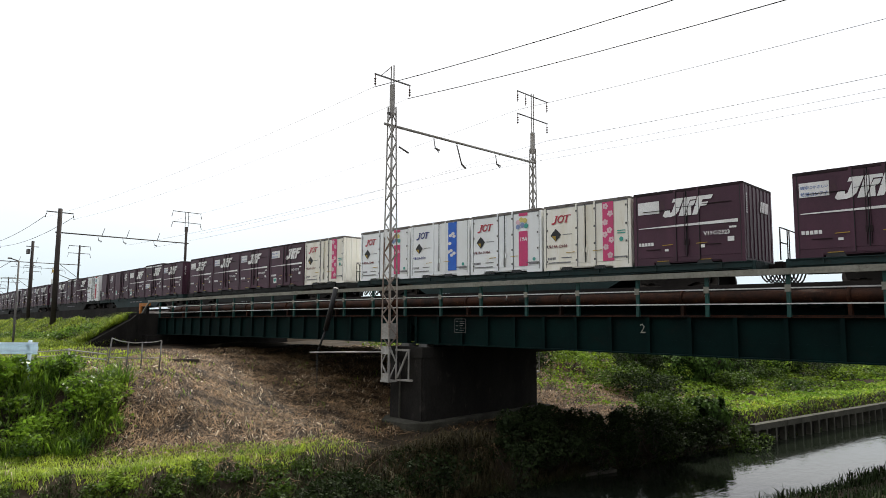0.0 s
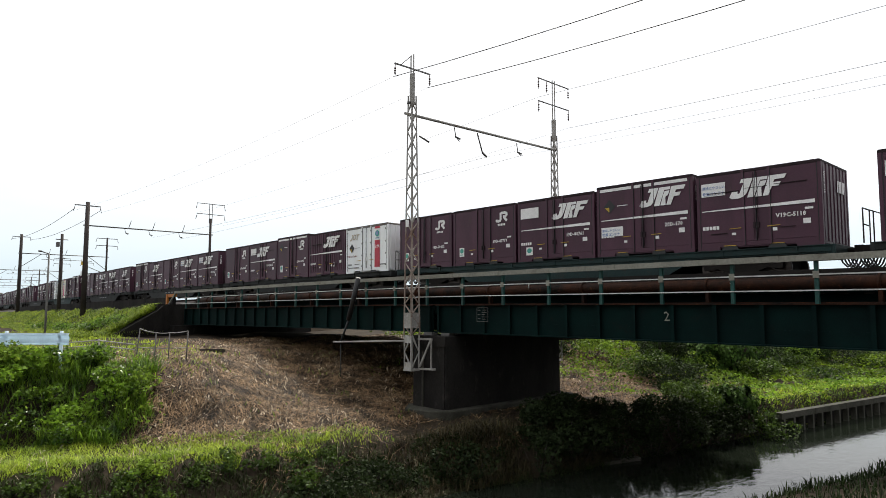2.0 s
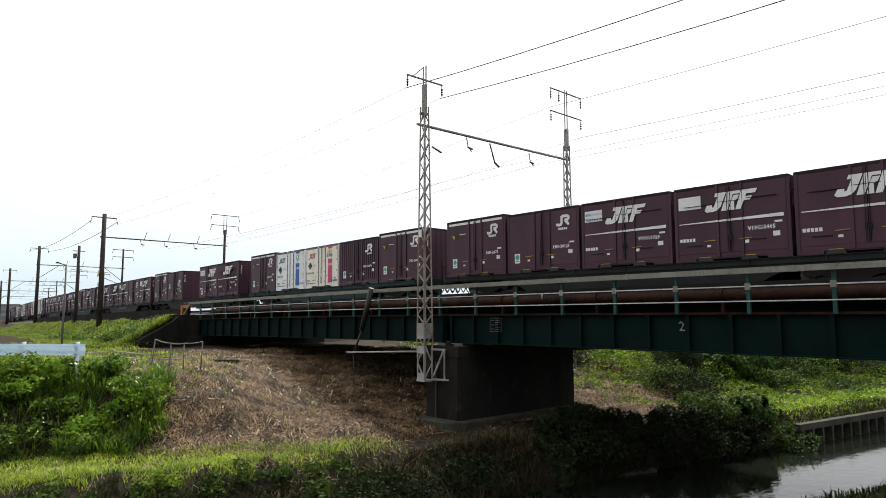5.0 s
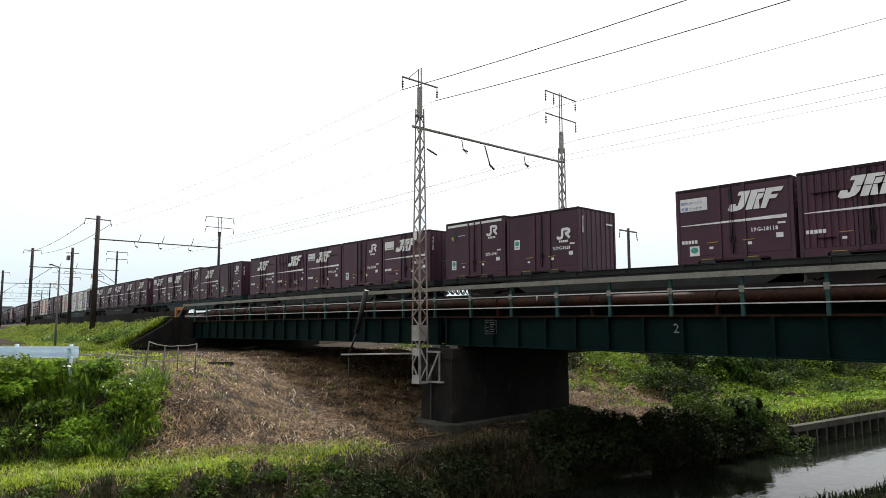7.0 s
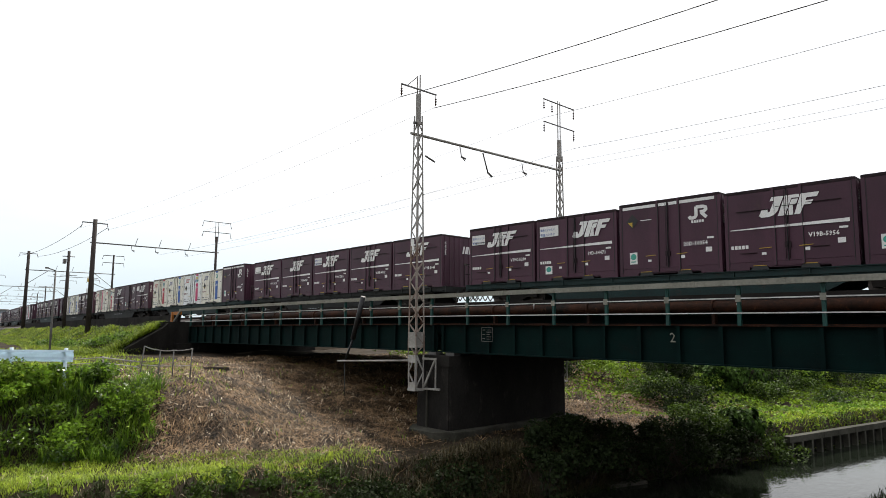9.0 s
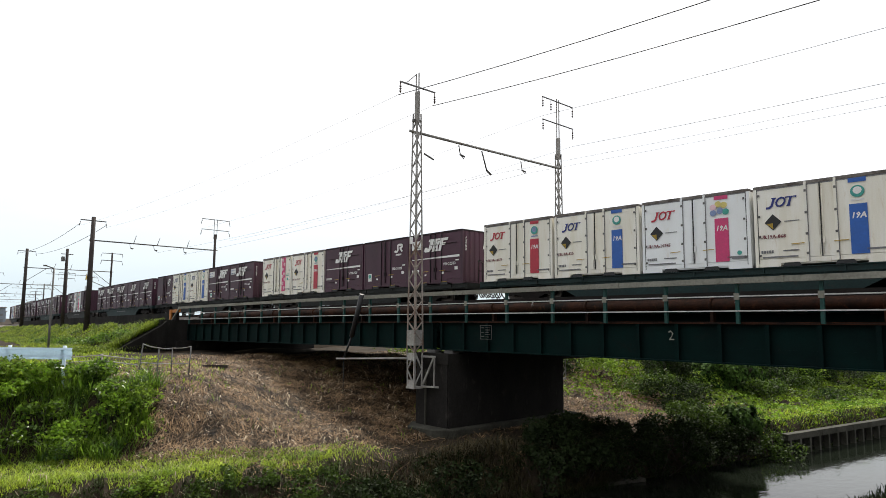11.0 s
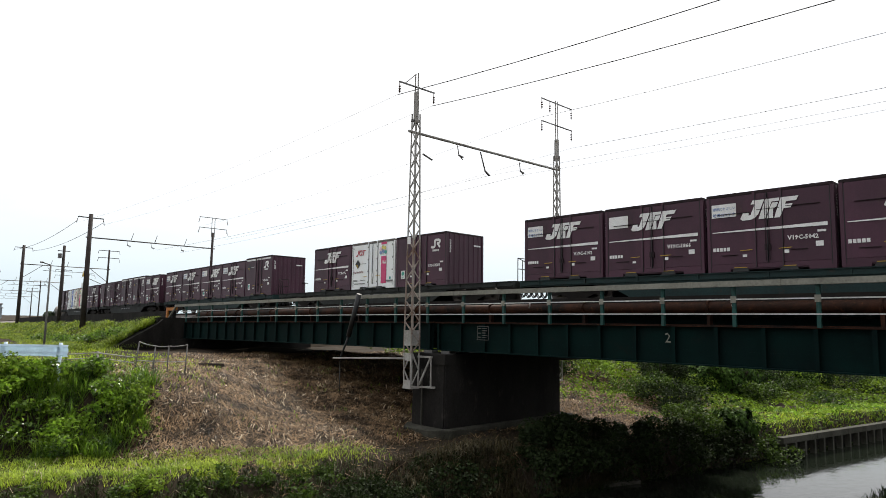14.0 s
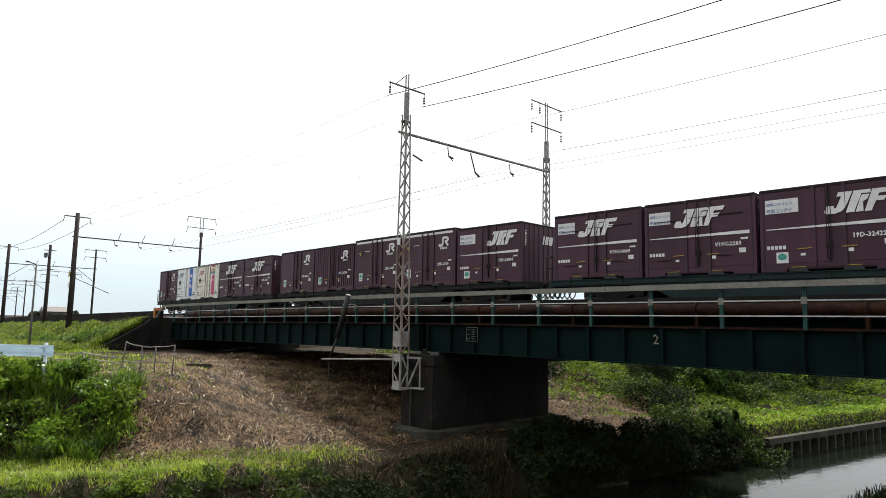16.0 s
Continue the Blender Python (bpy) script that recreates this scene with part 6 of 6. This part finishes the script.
litter("far_litter", spots(60000, -32, -12, 24, 42, lambda x, y, d: ((d > 2.0) & (d < 16)) * (1 - sm(33, 43, y - 0.5 * (d - 6)))), (0.10, 0.46), 0.026, M_STRAW,
       "dry cut stalks on the berm behind the pier")
litter("straw_flake", spots(15000, -40, -19, 7.0, 34, lambda x, y, d: ((d > toe_d(y) - 0.2) & (d < crest_d(y) + 4) & (y > weed_edge(x, y) - 0.3)) * patch(x, y, 1.9)),
       (0.08, 0.24), 0.036, M_FLAKE, "pale dry leaf pieces among the straw")
blades("sprouts", spots(9000, -42, -20, 8.5, 30, lambda x, y, d: ((d > toe_d(y)) & (d < crest_d(y) + 3)) * (patch(x, y, 2.1) > 0.72) * 0.7),
       (0.08, 0.30), 0.03, 0.7, M_LEAF, "small green sprouts among the straw", "weeds")
# the bank beyond the bridge
blades("far_berm_grass", spots(120000, -20, -3, 29, 75, lambda x, y, d: ((d > 0.35) & (d < 3.6)) * (0.4 + 0.6 * patch(x, y, 1.0)) * sm(29, 33, y)),
       (0.06, 0.22), 0.045, 1.3, M_GRASS, "bright green grass on the far berm", "grass")
blades("far_edge_grass", spots(40000, -14, -3, 26.5, 75, lambda x, y, d: ((d > 0.1) & (d < 1.3)) * (0.4 + 0.6 * patch(x, y, 1.6))),
       (0.10, 0.32), 0.04, 1.5, M_SHRUB, "rank grass hanging over the river wall", "grass", 0.8, (0.7, -0.2))
px, py, pz = spots(170000, -45, -8, 28.5, 80, lambda x, y, d: ((d > 2.8) & (d < 26)) * (0.25 + 0.75 * patch(x, y, 0.8)) * sm(30, 41, y + 0.5 * (d - 9)))
lift = 0.06 + 2.6 * np.clip(patch(px, py, 0.55) - 0.45, 0, 1) + 0.25 * rng.random(len(px))
tagged(leaf_mesh("vines", np.stack([px, py, pz + lift], 1), 0.17, M_VINE, 0.4), "thick green climbing vines over the far slope", "vines", kind="stuff")
px, py, pz = spots(6500, -33, -22, -9, 8.6, lambda x, y, d: ((d > toe_d(y) + 0.2) & (d < crest_d(y) + 1.0)) * (patch(x, y, 0.9) > 0.5))
lift = 0.25 + 0.8 * rng.random(len(px)) ** 0.7
tagged(leaf_mesh("creeper", np.stack([px, py, pz + lift], 1), 0.13, M_LEAF, 0.4), "broad-leaved creeper over the weeds", "vines", kind="stuff")

px, py, pz = spots(26000, -34, -12, 28.5, 42, lambda x, y, d: ((d > 4.5) & (d < 18)) * np.clip(1.6 * patch(x, y, 1.2) - 0.45, 0, 1) * sm(4, 11, d + 0.5 * (y - 28)))
tagged(leaf_mesh("creeper", np.stack([px, py, pz + 0.04 + 0.18 * rng.random(len(px))], 1), 0.13, M_LEAF, 0.3), "sparse green creeper over dry litter", "vines", kind="stuff")

def vine_mound(x, y, rx, ry, h, turn, n, label):
    """Mound of overlapping leaves laid like shingles on an uneven, unseen light-blocking core."""
    z = float(ground_z(x, y))
    t = thing("vine_mound", pose(x, y, z, 0, 0, turn), label, "vines", "vine mounds on the far slope")

    def skin(a, e, k):
        lump = 1 + 0.10 * np.sin(3 * a + 5 * e) + 0.08 * np.sin(7 * a - 4 * e) + 0.05 * np.sin(13 * a + 9 * e)
        return np.stack([rx * np.cos(a) * np.cos(e) ** 0.7 * lump * k, ry * np.sin(a) * np.cos(e) ** 0.7 * lump * k, h * np.sin(e) ** 0.8 * lump * k], -1)
    ga, ge = np.meshgrid(np.linspace(0, 2 * np.pi, 29), np.linspace(0.0, np.pi / 2, 9), indexing="ij")
    v = skin(ga, ge, 0.93)
    v[:, 0, 2] = -0.6
    i = (np.arange(28)[:, None] * 9 + np.arange(8)[None]).ravel()
    light_block_core = mesh_object("light_block_core", v.reshape(-1, 3), np.stack([i, i + 9, i + 10, i + 1], 1), M_EARTH)
    light_block_core.parent = t
    a, e = rng.uniform(0, 2 * np.pi, n), np.arcsin(rng.uniform(0.02, 1, n))
    c = skin(a, e, rng.uniform(0.96, 1.06, n))
    out = c / np.array([rx, ry, h]) ** 2
    out /= np.linalg.norm(out, axis=1)[:, None]
    out += rng.normal(0, 0.32, (n, 3))
    out /= np.linalg.norm(out, axis=1)[:, None]
    down = np.array([0, 0, -1.0]) + rng.normal(0, 0.45, (n, 3))
    u = down - out * (down * out).sum(1)[:, None]
    u /= np.linalg.norm(u, axis=1)[:, None]
    w = np.cross(out, u)
    k = (0.20 * rng.uniform(0.6, 1.4, n))[:, None]
    lv = np.stack([c - u * k * 0.5 + out * 0.05, c + w * k * 0.42, c + u * k * 0.6, c - w * k * 0.42], 1).reshape(-1, 3)
    ob = mesh_object("foliage", lv, (np.arange(n) * 4)[:, None] + [0, 1, 2, 3], M_MOUND)
    ob.parent = t
    tagged(ob, kind="stuff")


vine_mound(-19.4, 44.6, 2.1, 4.3, 2.1, -10, 9000, "large deep green mound of climbing vines on the far slope")
vine_mound(-22.4, 41.6, 1.3, 1.5, 2.1, 0, 3200, "tall dark clump of climbing vines on the far slope")
vine_mound(-13.45, 31.2, 0.85, 1.2, 1.0, -10, 2600, "dark bush of vines hanging over the river wall")
vine_mound(-18.6, 54.6, 1.7, 3.6, 1.6, -10, 6000, "low deep green mound of climbing vines above the berm")
# shrubs along the water and on the slopes
# the darkest leaf colour stands in for shade along the bank
for x, y, r, h, n, m, words in (
        (-14.9, 18.6, 1.3, 1.5, 1500, M_LEAFSHADE, "shade-dark dense shrub hanging over the water"),
        (-14.6, 20.6, 1.4, 1.7, 2600, M_LEAFSHADE, "shade-dark dense shrub hanging over the water"),
        (-14.2, 22.6, 1.4, 1.6, 2600, M_LEAFSHADE, "shade-dark dense shrub hanging over the water"),
        (-13.8, 24.6, 1.4, 1.7, 1700, M_LEAFSHADE, "shade-dark dense shrub hanging over the water"),
        (-15.9, 20.4, 1.2, 1.15, 2200, M_LEAFSHADE, "shade-dark dense shrub on the bank beside the pier"),
        (-16.3, 22.2, 1.2, 1.05, 2400, M_LEAFSHADE, "shade-dark dense shrub on the bank beside the pier"),
        (-15.8, 24.0, 1.2, 0.55, 2200, M_LEAFSHADE, "shade-dark dense shrub on the bank under the bridge"),
        (-15.2, 25.8, 1.1, 0.5, 2000, M_LEAFSHADE, "shade-dark dense shrub on the bank under the bridge"),
        (-14.6, 27.2, 1.1, 0.7, 1900, M_LEAFSHADE, "shade-dark dense shrub on the bank under the bridge"),
        (-15.9, 16.6, 1.0, 0.9, 900, M_LEAFSHADE, "shade-dark low shrub on the bank"),
        (-13.7, 26.3, 1.2, 1.7, 1300, M_LEAFSHADE, "shade-dark shrub beside the river wall"),
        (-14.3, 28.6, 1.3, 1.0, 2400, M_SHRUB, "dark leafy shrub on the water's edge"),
        (-13.6, 27.6, 1.3, 1.1, 1500, M_LEAFSHADE, "shade-dark leafy shrub hanging over the water"),
        (-13.0, 28.6, 1.1, 1.1, 1300, M_LEAFSHADE, "shade-dark leafy shrub hanging over the water"),
        (-13.2, 29.6, 1.2, 1.5, 1400, M_LEAFSHADE, "shade-dark leafy shrub beside the river wall"),
        (-12.9, 30.2, 1.3, 1.3, 1500, M_LEAFSHADE, "shade-dark leafy shrub spilling over the river wall"),
        (-12.3, 31.8, 1.2, 1.1, 1400, M_SHRUB, "green leafy shrub spilling over the river wall"),
        (-11.9, 33.4, 1.1, 0.9, 1200, M_LEAFSHADE, "shade-dark leafy shrub spilling over the river wall"),
        (-14.0, 31.5, 1.2, 0.6, 1900, M_SHRUB, "dark shrub behind the river wall"),
        (-17.6, 34.0, 1.3, 0.6, 1200, M_LEAFSHADE, "dark shrub at the foot of the slope"),
        (-24.5, 36.5, 1.5, 1.5, 1500, M_LEAF, "vine-covered shrub on the far slope"),
        (-15.0, 29.8, 1.2, 1.1, 2200, M_SHRUB, "sunlit green shrub beyond the bridge"),
        (-21.5, 40.0, 1.7, 2.4, 2800, M_LEAFSHADE, "dark bushy shrub on the far slope"),
        (-17.5, 46.0, 1.9, 1.9, 1900, M_LEAFSHADE, "dark bushy shrub on the far slope"),
        (-19.0, 52.0, 2.1, 2.3, 1900, M_LEAF, "vine-covered shrub on the far slope"),
        (-15.5, 56.0, 2.0, 1.8, 1900, M_LEAFSHADE, "dark bushy shrub on the far slope"),
        (-17.0, 63.0, 2.4, 2.6, 2000, M_LEAF, "vine-covered shrub on the far slope"),
        (-27.6, 4.6, 1.1, 1.0, 1000, M_LEAF, "bright creeper-covered shrub by the guard rail"),
        (-27.2, 2.6, 1.2, 1.1, 1100, M_LEAF, "bright creeper-covered shrub by the guard rail"),
        (-25.0, 8.6, 0.7, 0.8, 600, M_LEAF, "small bright green shrub beside the straw"),
        (-24.0, 6.2, 0.9, 0.7, 700, M_WEED, "green leafy clump on the dyke slope"),
        (-25.6, 4.3, 1.0, 0.8, 800, M_WEED, "green leafy clump on the dyke slope"),
        (-20.0, 7.0, 0.5, 0.35, 300, M_LEAF, "small leafy clump in the grass"),
        (-18.2, 11.2, 0.6, 0.5, 420, M_SHRUB, "small leafy clump on the bank edge")):
    shrub(x, y, r, h, n, m, words)
px, py, pz = spots(60000, -22, -3, 30, 75, lambda x, y, d: ((d > 0.5) & ((d < 3.2 + 1.5 * patch(x, y, 0.5)) | (patch(x, y, 0.6) > 0.62))) * (d < 12) * (0.3 + 0.7 * patch(x, y, 0.9)) * sm(31, 39, y))
tagged(leaf_mesh("berm_vines", np.stack([px, py, pz + 0.05 + 0.35 * np.clip(patch(px, py, 0.8) - 0.3, 0, 1) + 0.1 * rng.random(len(px))], 1), 0.15, M_LEAFSUN, 0.3),
       "sunlit low vines on the far berm", "vines", kind="stuff")
for i in range(10):
    y = 3.0 + 1.05 * i
    shrub(float(bank_x(y)) - float(lip_d(y)) + float(rng.uniform(0.7, 1.5)), y, float(rng.uniform(0.4, 0.8)), 0.18, 480, M_SHRUB,
          "low leafy weeds on the lip of the bank", 0.09)
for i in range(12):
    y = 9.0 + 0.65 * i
    shrub(float(bank_x(y)) - float(rng.uniform(0.9, 2.2)), y, float(rng.uniform(0.7, 1.1)), 0.55, 620, M_LEAFSHADE, "low shade-dark leafy clump on the bank edge", 0.10)
for i in range(34):
    y = float(rng.uniform(34, 68))
    d = float(rng.uniform(5.5, 19))
    r = float(rng.uniform(1.0, 2.0))
    shrub(float(bank_x(y)) - d, y, r, r * 0.62, int(900 * r), (M_LEAFSHADE, M_SHRUB, M_SHRUB, M_LEAF)[i % 4],
          "rounded mound of green climbing vines" if i % 2 else "dark mound of climbing vines", 0.13)
for x, y in ((-58, 14.0), (-55, 14.8), (-52.5, 15.4), (-61, 14.2), (-51.0, 15.4), (-66, 13.6)):
    shrub(x, y, 1.2, 0.55, 700, M_WEED, "grassy green clump on the railway bank", 0.14)
blades("near_bank_grass", spots(22000, -9, 0, 9, 32, lambda x, y, d: ((-d - 8.6 > -0.1) & (-d - 8.6 < 4.5)) * 0.8), (0.08, 0.34), 0.025, 0.6, M_LEAFSHADE,
       "grass on the near bank, coloured dark as shaded", "grass", 0.5)

# ---- far town ----
def house(x, y, w, d, h, label):
    t = thing("house", pose(x, y, -3.0), label, "house", "houses beyond the railway")
    part("wall", box(B(), -w / 2, w / 2, -d / 2, d / 2, 0, h), M_CONCL, t)
    bm = prism(B(), [(-w / 2 - 0.4, h), (w / 2 + 0.4, h), (0, h + w * 0.28)], -d / 2 - 0.4, d / 2 + 0.4)
    part("roof", bm, M_ROOFFAR, t)
    for i in range(2):
        bm = box(B(), w / 2, w / 2 + 0.05, -d / 4 + i * d / 2 - 0.8, -d / 4 + i * d / 2 + 0.8, h * 0.45, h * 0.8)
        part("window", bm, M_BLACK, t)


house(-340, 80, 8, 9, 4.8, "pale far house with a grey gabled roof")
for x, y, w, h in ((-440, 62, 14, 8.5), (-480, 56, 10, 10), (-520, 74, 16, 7)):
    t = thing("apartment_block", pose(x, y, -3), "hazy grey far apartment block", "building", "far buildings")
    part("wall", box(B(), -w / 2, w / 2, -w / 2, w / 2, 0, h), M_FAR, t)
    part("roof", box(B(), -w / 2 - 0.5, w / 2 + 0.5, -w / 2 - 0.5, w / 2 + 0.5, h, h + 0.6), M_ROOFFAR, t)
    for i in range(int(h / 3)):
        bm = box(B(), w / 2, w / 2 + 0.1, -w / 2 + 1, w / 2 - 1, 1 + 3 * i, 2.4 + 3 * i)
        part("window_band", bm, M_GREYPRINT, t)


def far_tree(x, y, h, r):
    t = thing("tree", pose(x, y, -3.0), "dark round far tree beyond the railway", "tree", "trees beyond the railway")
    bm = rod(B(), (0, 0, -0.5), (0, 0, h * 0.7), 0.25, 0.1, seg=7)
    for i in range(5):
        a = i * 1.3
        rod(bm, (0, 0, h * (0.3 + 0.07 * i)), (math.cos(a) * r * 0.7, math.sin(a) * r * 0.7, h * (0.55 + 0.07 * i)), 0.09, 0.03, seg=5)
    part("trunk", bm, M_POLE, t)
    c = rng.normal(size=(900, 3))
    c /= np.linalg.norm(c, axis=1)[:, None]
    c *= (0.55 + 0.5 * rng.random((900, 1)) ** 0.5) * (1 + 0.25 * np.sin(c[:, :1] * 5) * np.sin(c[:, 1:2] * 4))
    c = c * np.array([r, r, h * 0.36]) + np.array([0, 0, h * 0.66])
    ob = leaf_mesh("crown", c, 0.8, M_TREEFAR)
    ob.parent = t
    tagged(ob, kind="stuff")


far_tree(-320, 83, 5.0, 2.4)
far_tree(-345, 74, 4.6, 2.6)


def motions():
    """The whole train rolls over the bridge at a nearly even pace."""
    pace = ((0.0, 0.0), (4.0, -0.05), (6.5, 0.36), (7.0, -0.14), (7.5, -0.12), (8.0, 0.05), (9.0, -0.03), (13.5, 0.0), (14.0, 0.12), (14.5, 0.05), (15.0, 0.06), (15.5, 0.03), (16.0, 0.06))
    for ob, place, up in RIDERS:
        rows = []
        for i in range(33):
            t = i * 0.5
            ahead = float(np.interp(t, [a for a, b in pace], [b for a, b in pace]))
            rows.append((t, line_pose(place + SPEED * t + ahead) @ Matrix.Translation((0, 0, up))))
        walk(ob, rows)


motions()
